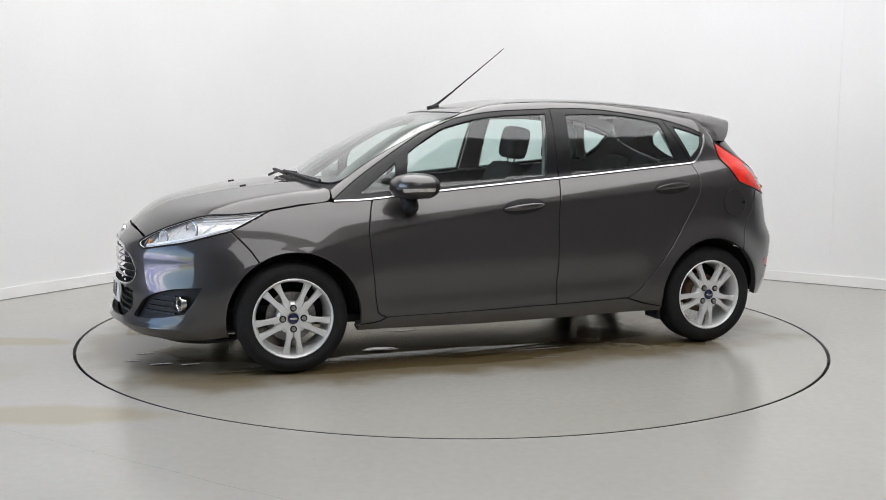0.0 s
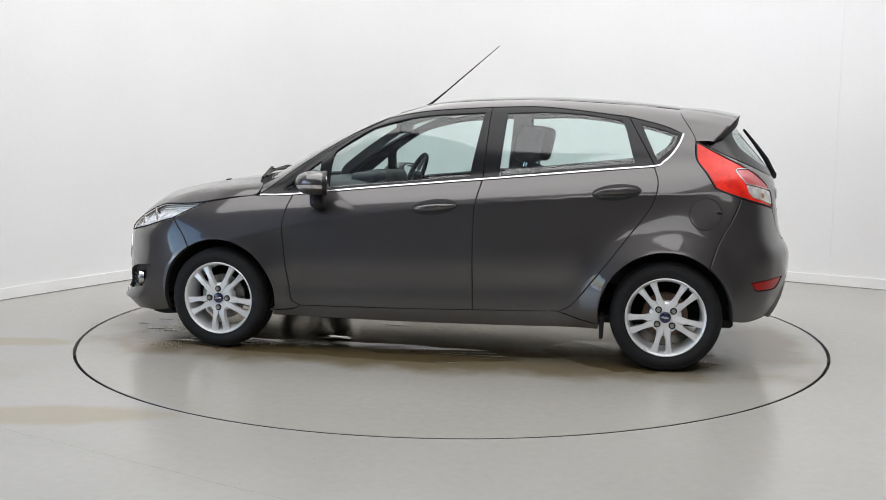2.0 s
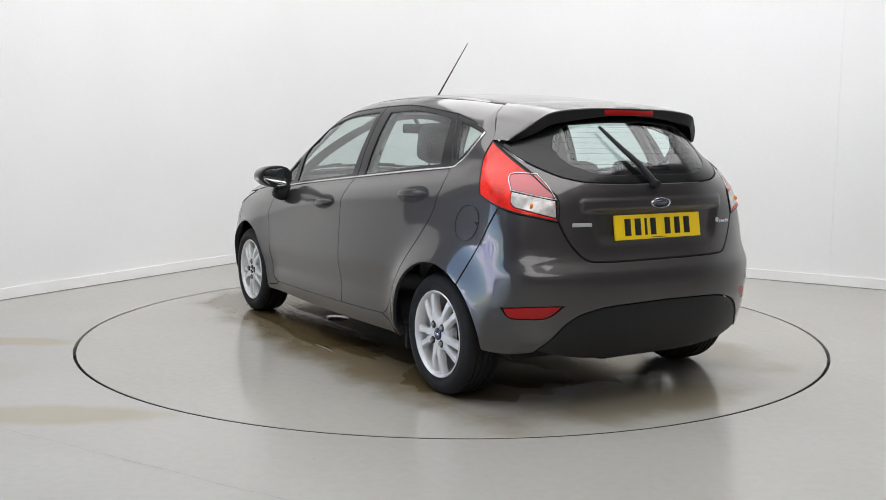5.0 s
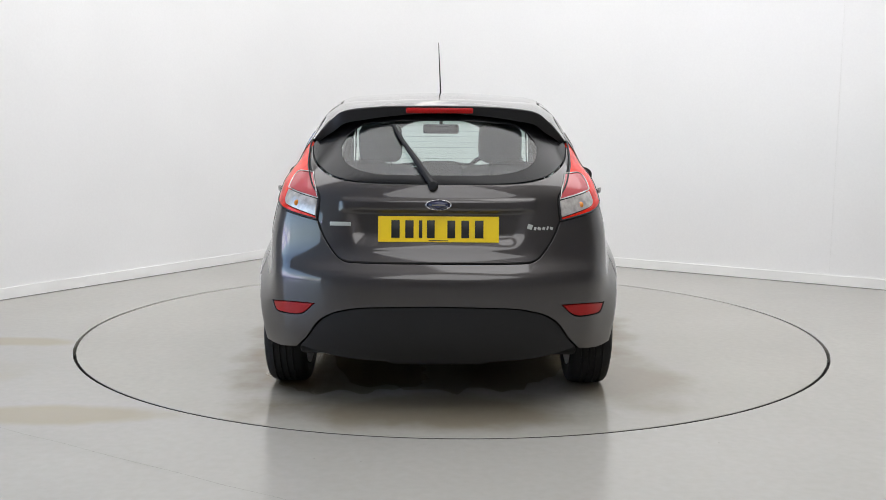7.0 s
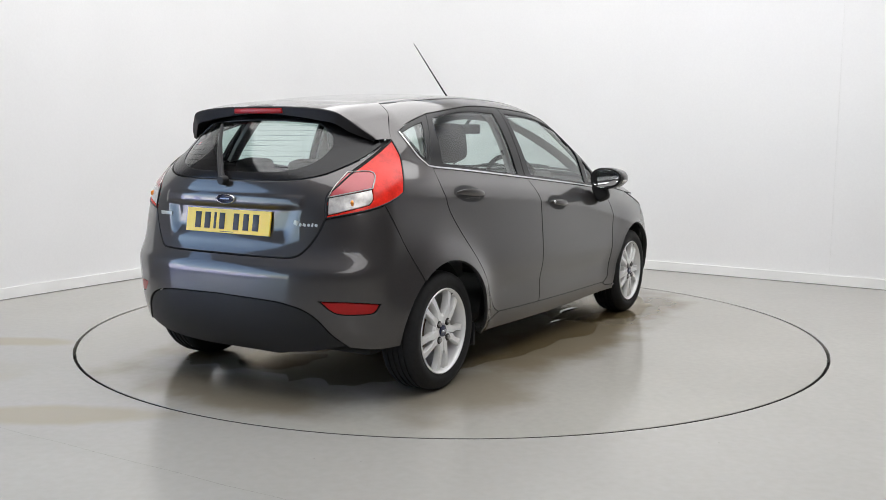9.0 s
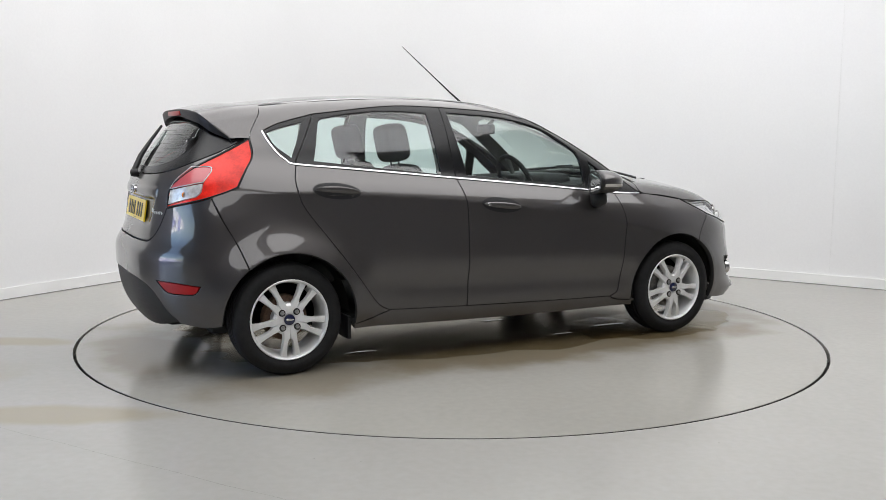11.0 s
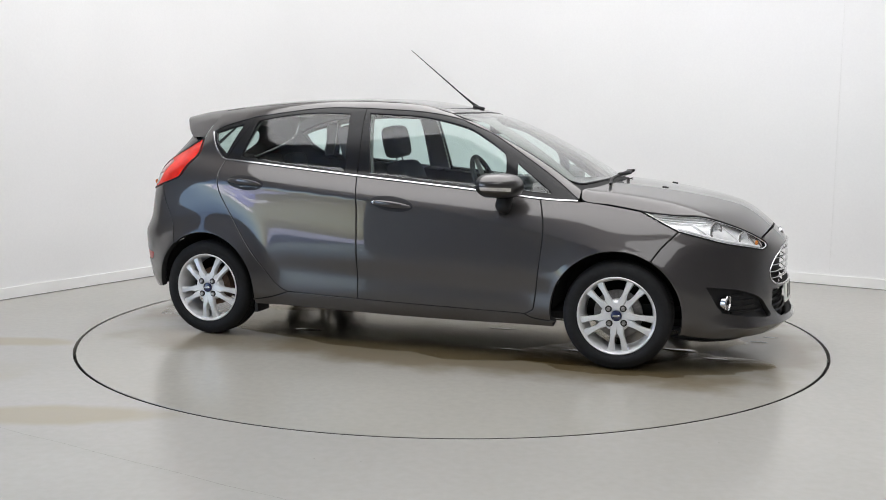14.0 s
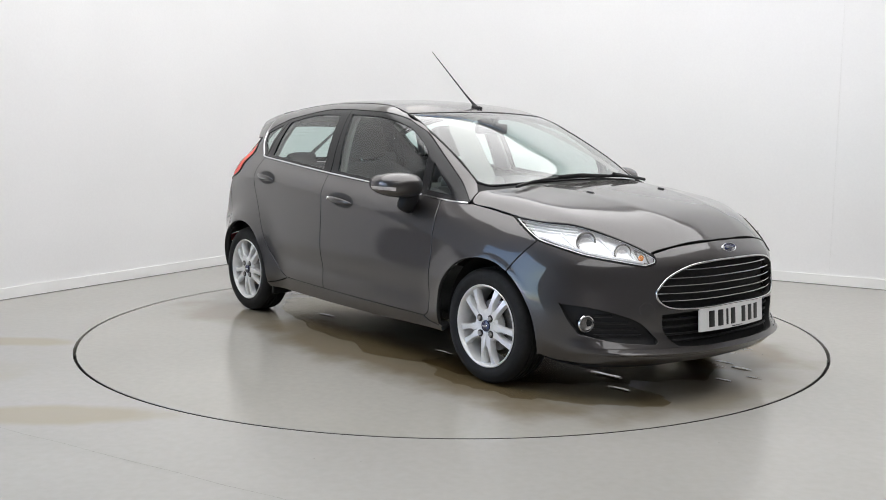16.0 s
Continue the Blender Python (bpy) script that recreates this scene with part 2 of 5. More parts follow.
def straight_wall(name, a, b, z0, z1, mat, label):
    a, b = Vector(plan(*a)), Vector(plan(*b))
    d = b - a
    me = block(name, d.length, 0.15, z1 - z0, mat, 0)
    ob = tagged(new(name, me), label, "wall", kind="structure")
    ob.matrix_world = Matrix.Translation(((a.x + b.x) / 2, (a.y + b.y) / 2, (z0 + z1) / 2)) @ Matrix.Rotation(math.atan2(d.y, d.x), 4, "Z")
    return ob


JAMB = material("dark_grey_jamb", (0.13, 0.13, 0.135), rough=0.7, grain=0.05, grain_size=30, blotch=0.1, blotch_size=0.8)
straight_wall("wall_jamb", (WALL_END, -0.075), (OPEN_A, -0.075), 0, HEIGHT, JAMB, "dark grey jamb between the white wall and the yard door")
straight_wall("wall_west", (OPEN_B, -0.075), (S_END, -0.075), 0, HEIGHT, BACK_WALL, "plain grey wall beside the yard door")
straight_wall("wall_lintel", (OPEN_A, -0.075), (OPEN_B, -0.075), 3.2, HEIGHT, BACK_WALL, "plain wall above the open yard door")
straight_wall("wall_south", (S_END, 0), (S_END, U_END), 0, HEIGHT, BACK_WALL, "plain grey wall behind the camera")
straight_wall("wall_east", (0, U_END), (S_END, U_END), 0, HEIGHT, BACK_WALL, "plain grey wall at the far side")
ceiling = block("ceiling", S_END + 0.3, U_END + 0.3, 0.1, CEILING, 0)
ceiling_ob = tagged(new("ceiling", ceiling), "pale painted ceiling over the studio", "ceiling", kind="structure")
mid = plan(S_END / 2, U_END / 2)
ceiling_ob.matrix_world = Matrix.Translation((mid[0], mid[1], HEIGHT + 0.05)) @ Matrix.Rotation(math.atan2(ALONG_LEFT.y, ALONG_LEFT.x), 4, "Z")


def ring_floor():
    """The floor sheet with a round hole for the platform."""
    n = 160
    inner = [(RADIUS * 1.0 * math.cos(2 * math.pi * i / n), RADIUS * math.sin(2 * math.pi * i / n)) for i in range(n)]
    verts, faces = [], []
    for rad in (RADIUS, 3.0, 6.0, 14.0, 40.0):
        verts += [(rad * math.cos(2 * math.pi * i / n), rad * math.sin(2 * math.pi * i / n), 0) for i in range(n)]
    verts += [(x, y, -0.003) for x, y in inner]
    for k in range(4):
        for i in range(n):
            j = (i + 1) % n
            faces.append((k * n + i, (k + 1) * n + i, (k + 1) * n + j, k * n + j))
    for i in range(n):
        j = (i + 1) % n
        faces.append((5 * n + i, i, j, 5 * n + j))
    return mesh_of("floor", verts, faces, FLOOR)


tagged(new("floor", ring_floor()), "worn glossy grey resin floor with brownish stains", "floor", kind="structure")
pit = lathe("pit", [(0.0, 0), (RADIUS + 0.05, 0)], DARK_GAP, 64)
pit_ob = tagged(new("platform_pit", pit), "dark pit under the turning platform", "pit", kind="structure")
pit_ob.matrix_world = pose(0, 0, -0.062, 90)
tagged(new("platform_rim", lathe("platform_rim", [(RADIUS + 0.004, -0.06), (RADIUS - 0.025, -0.06), (RADIUS - 0.0170, -0.0027)], DARK_GAP, 160)), "dark gap round the turntable", "gap", kind="structure").matrix_world = pose(0, 0, 0, 90)
tagged(new("pit_edge", lathe("pit_edge", [(RADIUS + 0.0005, -0.0015), (RADIUS + 0.004, -0.06)], PIT_EDGE, 160)), "pale resin edge of the floor round the turntable", "floor edge", kind="structure").matrix_world = pose(0, 0, 0, 90)
turntable = tagged(new("turntable"), "round grey resin turntable with wet patches, flush with the floor", "turntable")
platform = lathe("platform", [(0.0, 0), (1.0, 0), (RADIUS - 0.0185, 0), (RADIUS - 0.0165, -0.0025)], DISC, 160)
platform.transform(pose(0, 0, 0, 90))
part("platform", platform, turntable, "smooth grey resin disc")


def pool(name, x, y, rx, ry, ragged, mat, z, seed):
    """A thin film of water with a ragged outline."""
    n = 96
    ring_pts = []
    for i in range(n):
        a = 2 * math.pi * i / n
        c, s_ = math.cos(a), math.sin(a)
        k = 1 + ragged * (noise.noise((c * 1.3 + seed, s_ * 1.3, seed)) + 0.6 * noise.noise((c * 4 + seed, s_ * 4, seed)) + 0.35 * noise.noise((c * 10, s_ * 10, seed)))
        ring_pts.append((x + rx * k * c, y + ry * k * s_))
    inner = [(x + (px - x) * 0.97, y + (py - y) * 0.97) for px, py in ring_pts]
    verts = [(px, py, 0.0004) for px, py in ring_pts] + [(px, py, z) for px, py in inner] + [(x, y, z)]
    faces = [(i, (i + 1) % n, n + (i + 1) % n, n + i) for i in range(n)] + [(n + i, n + (i + 1) % n, 2 * n) for i in range(n)]
    return mesh_of(name, verts, faces, mat, True)


# damp patches whose brown tint also holds shade from the car above
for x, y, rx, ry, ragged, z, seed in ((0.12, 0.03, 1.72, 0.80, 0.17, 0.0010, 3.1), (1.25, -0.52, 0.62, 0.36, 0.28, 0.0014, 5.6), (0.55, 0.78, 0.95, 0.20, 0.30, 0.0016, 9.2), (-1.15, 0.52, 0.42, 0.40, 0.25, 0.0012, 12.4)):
    part("damp_shade_patch", pool("damp_shade_patch", x, y, rx, ry, ragged, DAMP_SHADE, z, seed), turntable, "damp brownish patch, tinted with the shade under the car")
for k, (x, y, rx, ry) in enumerate(((0.61, 0.52, 0.12, 0.07), (0.33, 0.045, 0.09, 0.022), (1.80, 0.50, 0.06, 0.03), (1.45, -0.18, 0.11, 0.04), (1.66, -0.33, 0.07, 0.025), (1.66, 0.55, 0.05, 0.02), (1.88, 0.22, 0.05, 0.02),
                                    (-0.80, -0.42, 0.10, 0.025), (0.95, -0.40, 0.13, 0.03), (0.52, -0.50, 0.07, 0.018), (1.95, 0.38, 0.04, 0.015), (-0.2, 0.96, 0.12, 0.008))):
    part("puddle", pool("puddle", x, y, rx, ry, 0.24, WATER, 0.0019, 7.3 + 2.7 * k), turntable, "shallow puddle of water")

# overhead softboxes; the second is unseen fill, added to brighten tailgate and right wall
LAMP_SKIN = material("lamp_housing", (0.7, 0.7, 0.7), rough=0.5, grain=0.03)
for s, u, sx, sy, watts in ((3.8, 3.9, 6.9, 7.1, 103), (10.4, 8.0, 5.0, 4.0, 36)):
    x, y = plan(s, u)
    m = Matrix.Translation((x, y, HEIGHT - 0.12)) @ Matrix.Rotation(math.atan2(ALONG_LEFT.y, ALONG_LEFT.x), 4, "Z")
    box = tagged(new("softbox"), "large white overhead softbox on the ceiling; the smaller is added fill", "ceiling lamp", "overhead softboxes")
    box.matrix_world = m
    for dx, dy, lx, ly in ((0, sy / 2 + 0.03, sx + 0.12, 0.05), (0, -sy / 2 - 0.03, sx + 0.12, 0.05), (sx / 2 + 0.03, 0, 0.05, sy), (-sx / 2 - 0.03, 0, 0.05, sy)):
        part("frame_rail", block("frame_rail", lx, ly, 0.12, LAMP_SKIN, 0.006), box, m=pose(dx, dy, 0.06))
    area_lamp("softbox_light", m @ pose(0, 0, 0.03), sx, sy, watts, (0.99, 0.985, 0.99))

# the yard beyond the open door; unseen, coloured for blue and white reflections
REFLECTION_PALE = material("pale_reflection_board", (0.76, 0.77, 0.80), rough=0.6, grain=0.03, grain_size=8, blotch=0.06, blotch_size=0.5)
REFLECTION_BLUE = material("blue_reflection_board", (0.30, 0.32, 0.58), rough=0.45, grain=0.04, grain_size=8, blotch=0.06, blotch_size=0.5)
# the sky's blue is put into the concrete's colour
SKY_TINTED = material("sky_tinted_concrete", (0.50, 0.50, 0.63), rough=0.8, grain=0.25, grain_size=120, blotch=0.15, blotch_size=0.8)
corners = [plan(-6, -0.16), plan(46, -0.16), plan(46, -34), plan(-6, -34)]
tagged(new("yard_ground", mesh_of("yard_ground", [(a, b, 0.006) for a, b in corners], [(0, 1, 2, 3)], SKY_TINTED)), "unseen yard concrete, tinted with the sky's blue", "concrete", kind="structure")


def reflection_building(s, u, turn, long, seed):
    """An unseen low building, added to be mirrored in the paint, with a pale plinth, a strip of panels and pale eaves.
    """
    ob = tagged(new("reflection_building"), "unseen building, added for the pale and blue reflections", "building")
    spot = plan(s, u)
    ob.matrix_world = Matrix.Translation((spot[0], spot[1], 0)) @ Matrix.Rotation(math.atan2(ALONG_LEFT.y, ALONG_LEFT.x) + radians(turn), 4, "Z")
    part("wall", block("wall", long, 0.3, 3.6, REFLECTION_BLUE, 0, m=pose(0, 0, 1.8)), ob, "blue wall for the reflections")
    band_rng = random.Random(seed)
    for z, tall in ((0.35, 0.34), (1.15, 0.30), (2.05, 0.6), (3.1, 0.9)):
        at = -long / 2
        while at < long / 2 - 4:
            piece = band_rng.uniform(3.0, 9.0)
            part("reflection_band", block("reflection_band", piece, 0.10, tall, REFLECTION_PALE, 0.01, m=pose(at + piece / 2, 0.19, z)), ob, "pale horizontal panel")
            at += piece + band_rng.uniform(0.3, 2.5)
    return ob


reflection_building(13.0, -17.0, 0, 60, 11)

# small marks: a wall joint, a hairline crack and grit on the floor
JOINT = material("wall_joint", (0.765, 0.765, 0.76), rough=0.7, grain=0.1)
x, y = plan(0.0015, 5.06)
tagged(new("trim", block("trim", 0.003, 0.004, HEIGHT - 0.1, JOINT, 0)), "hairline joint in the white wall", "joint", kind="structure").matrix_world = Matrix.Translation((x, y, HEIGHT / 2 + 0.05)) @ Matrix.Rotation(math.atan2(ALONG_RIGHT.y, ALONG_RIGHT.x), 4, "Z")
CRACK = material("crack_dirt", (0.16, 0.15, 0.13), rough=0.8, grain=0.3)
rng = random.Random(5)
line = [(-2.3 + 0.19 * i + 0.006 * rng.uniform(-1, 1), -1.93 - 0.107 * i + 0.006 * rng.uniform(-1, 1)) for i in range(12)]
verts = [(px, py + d * 0.0016 * (0.5 + 0.5 * math.sin(k * 1.7) ** 2), 0.0006) for k, (px, py) in enumerate(line) for d in (-1, 1)]
tagged(new("floor_crack", mesh_of("floor_crack", verts, [(2 * i, 2 * i + 2, 2 * i + 3, 2 * i + 1) for i in range(11)], CRACK)), "hairline crack in the resin floor", "crack", kind="structure")
verts, faces = [], []
for i in range(70):
    a, r = rng.uniform(0, 2 * math.pi), 2.35 + 2.2 * rng.random() ** 1.3
    cx, cy, size = r * math.cos(a), r * math.sin(a), rng.uniform(0.0015, 0.005)
    if cy > 1.0:
        continue
    o = len(verts)
    verts += [(cx + size * math.cos(w) * rng.uniform(0.6, 1.6), cy + size * math.sin(w) * rng.uniform(0.5, 1.2), 0) for w in (0, 1.3, 2.6, 3.9, 5.2)] + [(cx, cy, size * 0.6)]
    faces += [(o + k, o + (k + 1) % 5, o + 5) for k in range(5)]
tagged(new("grit", mesh_of("grit", verts, faces, CRACK)), "scattered dark specks of grit on the floor", "grit", kind="stuff")
# ---- the car's outer skin, as one smooth function in the car's own space ----
def spline(*pts):
    """A natural cubic through the points, straight beyond its ends."""
    x = np.array([a for a, b in pts], float)
    y = np.array([b for a, b in pts], float)
    n, h = len(x), np.diff(x)
    A, r = np.eye(n), np.zeros(n)
    for i in range(1, n - 1):
        A[i, i - 1:i + 2] = h[i - 1], 2 * (h[i - 1] + h[i]), h[i]
        r[i] = 6 * ((y[i + 1] - y[i]) / h[i] - (y[i] - y[i - 1]) / h[i - 1])
    m = np.linalg.solve(A, r)

    def f(q):
        q = np.asarray(q, float)
        i = np.clip(np.searchsorted(x, q) - 1, 0, n - 2)
        c = np.clip(q, x[0], x[-1])
        a, b = x[i + 1] - c, c - x[i]
        v = (m[i] * a ** 3 + m[i + 1] * b ** 3) / (6 * h[i]) + (y[i] / h[i] - m[i] * h[i] / 6) * a + (y[i + 1] / h[i] - m[i + 1] * h[i] / 6) * b
        s0 = (y[1] - y[0]) / h[0] - h[0] * m[1] / 6
        s1 = (y[-1] - y[-2]) / h[-1] + h[-1] * m[-2] / 6
        return v + np.where(q < x[0], s0 * (q - x[0]), 0) + np.where(q > x[-1], s1 * (q - x[-1]), 0)
    return f


def step(a, b, v):
    s = np.clip((v - a) / (b - a), 0, 1)
    return s * s * (3 - 2 * s)


def smax(a, b, k):
    h = np.clip(0.5 + 0.5 * (a - b) / k, 0, 1)
    return b + (a - b) * h + k * h * (1 - h)


roof_line = spline((-1.75, 1.33), (-1.37, 1.385), (-1.0, 1.427), (-0.6, 1.450), (-0.25, 1.448), (0.07, 1.420), (0.265, 1.380), (0.43, 1.338),
                   (0.60, 1.272), (0.78, 1.186), (0.96, 1.088), (1.08, 1.016), (1.18, 0.980), (1.30, 0.962), (1.45, 0.940), (1.69, 0.897), (1.88, 0.838),
                   (2.0, 0.772), (2.08, 0.715))
flank = spline((0.10, 0.795), (0.20, 0.815), (0.28, 0.834), (0.36, 0.845), (0.48, 0.857), (0.60, 0.857), (0.74, 0.846), (0.85, 0.828), (0.92, 0.800), (0.99, 0.752),
               (1.08, 0.722), (1.18, 0.687), (1.28, 0.642), (1.36, 0.592), (1.42, 0.545))
narrow = spline((-2.0, 0.17), (-1.70, 0.11), (-1.44, 0.073), (-1.15, 0.052), (-0.8, 0.025), (-0.3, 0.0), (0.4, 0.0), (1.1, 0.0), (1.4, 0.012), (1.7, 0.05), (2.0, 0.12))
nose = spline((0.12, 2.00), (0.185, 2.075), (0.238, 2.122), (0.30, 2.096), (0.35, 2.090), (0.42, 2.095), (0.55, 2.10), (0.66, 2.078), (0.74, 2.012), (0.82, 1.94), (0.95, 1.81))
tail = spline((0.12, 1.72), (0.22, 1.825), (0.32, 1.885), (0.45, 1.915), (0.56, 1.920), (0.625, 1.910), (0.672, 1.882), (0.71, 1.866), (0.78, 1.852), (0.88, 1.842), (0.95, 1.834), (1.02, 1.812),
              (1.09, 1.770), (1.16, 1.715), (1.24, 1.652), (1.32, 1.583), (1.42, 1.49))
tail_bow = spline((0.2, 0.52), (0.48, 0.53), (0.70, 0.48), (0.86, 0.50), (1.02, 0.76), (1.19, 1.42), (1.35, 1.6))
crease_line = spline((-1.5, 0.94), (-0.85, 0.908), (-0.25, 0.864), (0.14, 0.822), (0.85, 0.705), (1.3, 0.60))
FRONT_AXLE, REAR_AXLE, AXLE_Z = 1.2445, -1.2445, 0.288


def belt(x):
    return 0.967 - 0.0885 * x


def half_width(x, z):
    lift_z = belt(x) - 0.99
    zz = z - lift_z * step(0.35, 0.78, z) * (1 - step(1.05, 1.36, z))
    w = flank(zz) - narrow(x) - 0.022 * step(-0.9, -1.45, x) * step(0.75, 1.0, z)
    # shoulder crease that climbs to the rear, and the hollow along the sills
    crease = z - crease_line(x)
    fade = step(1.45, 1.0, x) * step(-1.62, -1.2, x)
    w = w + fade * 0.018 * np.exp(-(np.sqrt(crease ** 2 + 0.00003) - 0.0055) / np.where(crease > 0, 0.20, 0.065))
    hollow = z - (0.415 - 0.03 * x)
    w = w - 0.013 * np.exp(-(hollow / 0.07) ** 2) * step(1.05, 0.7, x) * step(-1.0, -0.6, x)
    # flared wheel arches
    for ax, h in ((FRONT_AXLE, 0.020), (REAR_AXLE, 0.056)):
        d = np.sqrt((x - ax) ** 2 + (z - AXLE_Z) ** 2)
        w = w + (h * np.exp(-((d - 0.33) / 0.11) ** 2) + 0.006 * np.exp(-((d - 0.335) / 0.028) ** 2)) * step(0.05, 0.3, z)
    return w


def skin(x, y, z):
    """Below zero inside the body, above zero outside."""
    a = np.abs(y)
    side = a - half_width(x, z)
    bow = 0.32 * step(0.0, 0.5, x)
    top = z - (roof_line(x + bow * a ** 2) - (0.10 - 0.025 * step(0.9, 1.3, x) + 0.07 * step(1.45, 1.85, x)) * a ** 2)
    front = x - (nose(z) - (0.645 + 0.136 * step(0.36, 0.58, z)) * np.maximum(a, 1e-6) ** 2.6)
    rear = -x - (tail(z) - tail_bow(z) * np.maximum(a, 1e-6) ** 3.2)
    k = 0.075 + 0.025 * step(0.9, 1.4, x)
    f = smax(side, top, k)
    f = smax(f, front, 0.09)
    return smax(f, rear, 0.085)


FAR = 1.6


def rays(kind, uv):
    """Starts and ways of the rays that carry flat panel coordinates onto the skin."""
    uv = np.asarray(uv, float).reshape(-1, 2)
    u, v, o = uv[:, 0], uv[:, 1], np.zeros(len(uv))
    if kind == "side":
        return np.stack([u, o, v], 1), np.stack([o, o + 1, o], 1)
    if kind == "top":
        return np.stack([u, v, o + 0.5], 1), np.stack([o, o, o + 1], 1)
    w = u / 0.8
    if kind == "front":
        return np.stack([o + 1.2, o, v], 1), np.stack([np.cos(w), np.sin(w), o], 1)
    return np.stack([o - 1.05, o, v], 1), np.stack([-np.cos(w), np.sin(w), o], 1)


def on_skin(kind, uv, off=0.0):
    start, way = rays(kind, uv)
    a, b = np.zeros(len(start)), np.full(len(start), FAR)
    for _ in range(34):
        m = (a + b) / 2
        q = start + m[:, None] * way
        inside = skin(q[:, 0], q[:, 1], q[:, 2]) < off
        a, b = np.where(inside, m, a), np.where(inside, b, m)
    return start + a[:, None] * way


def flat(kind, p):
    p = np.asarray(p, float).reshape(-1, 3)
    if kind == "side":
        return p[:, (0, 2)]
    if kind == "top":
        return p[:, (0, 1)]
    if kind == "front":
        return np.stack([0.8 * np.arctan2(p[:, 1], p[:, 0] - 1.2), p[:, 2]], 1)
    return np.stack([0.8 * np.arctan2(p[:, 1], -1.05 - p[:, 0]), p[:, 2]], 1)


def normals_at(p):
    e = 1e-3
    g = np.stack([skin(*(p + d).T) - skin(*(p - d).T) for d in np.eye(3) * e], 1)
    return g / np.linalg.norm(g, axis=1)[:, None]


def side(*pts):
    return on_skin("side", pts)


def top(*pts):
    return on_skin("top", pts)


def end(sign, *pts):
    """Points given as (y, z) on the front (+1) or rear (-1) face."""
    y, z = np.array(pts, float).T
    a, b = np.zeros(len(y)), np.full(len(y), 2.3)
    for _ in range(34):
        m = (a + b) / 2
        inside = skin(sign * m, y, z) < 0
        a, b = np.where(inside, m, a), np.where(inside, b, m)
    return np.stack([sign * a, y, z], 1)


def run(p, step_size=0.014):
    """A smooth open curve through points, at even steps."""
    p = np.asarray(p, float)
    if len(p) > 2:
        ext = np.vstack([2 * p[0] - p[1], p, 2 * p[-1] - p[-2]])
        out = []
        for i in range(1, len(ext) - 2):
            p0, p1, p2, p3 = ext[i - 1:i + 3]
            for t in np.linspace(0, 1, 12, endpoint=False):
                out.append(0.5 * (2 * p1 + (p2 - p0) * t + (2 * p0 - 5 * p1 + 4 * p2 - p3) * t * t + (3 * p1 - p0 - 3 * p2 + p3) * t ** 3))
        p = np.vstack([out, p[-1:]])
    d = np.concatenate([[0], np.cumsum(np.linalg.norm(np.diff(p, axis=0), axis=1))])
    n = max(2, int(round(d[-1] / step_size)) + 1)
    s = np.linspace(0, d[-1], n)
    return np.stack([np.interp(s, d, p[:, k]) for k in range(p.shape[1])], 1)


def outline(kind, runs, mirrored=False):
    """A closed outline in panel coordinates from runs of places in space, joined at corners. mirrored: adds the other half of the car."""
    pts = [flat(kind, r) for r in runs]
    line = []
    for i, r in enumerate(pts):
        if i and np.linalg.norm(pts[i - 1][-1] - r[0]) > 1e-4:
            r = np.vstack([pts[i - 1][-1:], r]) if len(r) == 1 else r
        c = run(r)
        if line and np.linalg.norm(line[-1] - c[0]) < 0.003:
            c = c[1:]
        line.extend(c)
    line = np.array(line)
    if mirrored:
        other = line[::-1] * (np.array([1, -1]) if kind == "top" else np.array([-1, 1]))
        line = np.vstack([line, other])
    keep = [line[0]]
    for q in line[1:]:
        if np.linalg.norm(q - keep[-1]) > 0.003:
            keep.append(q)
    while np.linalg.norm(keep[-1] - keep[0]) < 0.003:
        keep.pop()
    line = np.array(keep)
    x, y = line.T
    if np.sum(x * np.roll(y, -1) - np.roll(x, -1) * y) < 0:
        line = line[::-1]
    return line


def shrink(line, d):
    a = line - np.roll(line, 1, 0)
    b = np.roll(line, -1, 0) - line
    na = np.stack([-a[:, 1], a[:, 0]], 1) / np.linalg.norm(a, axis=1)[:, None]
    nb = np.stack([-b[:, 1], b[:, 0]], 1) / np.linalg.norm(b, axis=1)[:, None]
    n = na + nb
    n = n / np.maximum(np.linalg.norm(n, axis=1), 0.3)[:, None]
    c = np.clip(np.sum(n * na, 1), 0.5, 1)
    return line + n * (d / c)[:, None]


def within(line, p):
    x, y = p[:, 0], p[:, 1]
    c = np.zeros(len(p), bool)
    for (x0, y0), (x1, y1) in zip(line, np.roll(line, -1, 0)):
        if y0 != y1:
            c ^= ((y0 > y) != (y1 > y)) & (x < (x1 - x0) * (y - y0) / (y1 - y0) + x0)
    return c


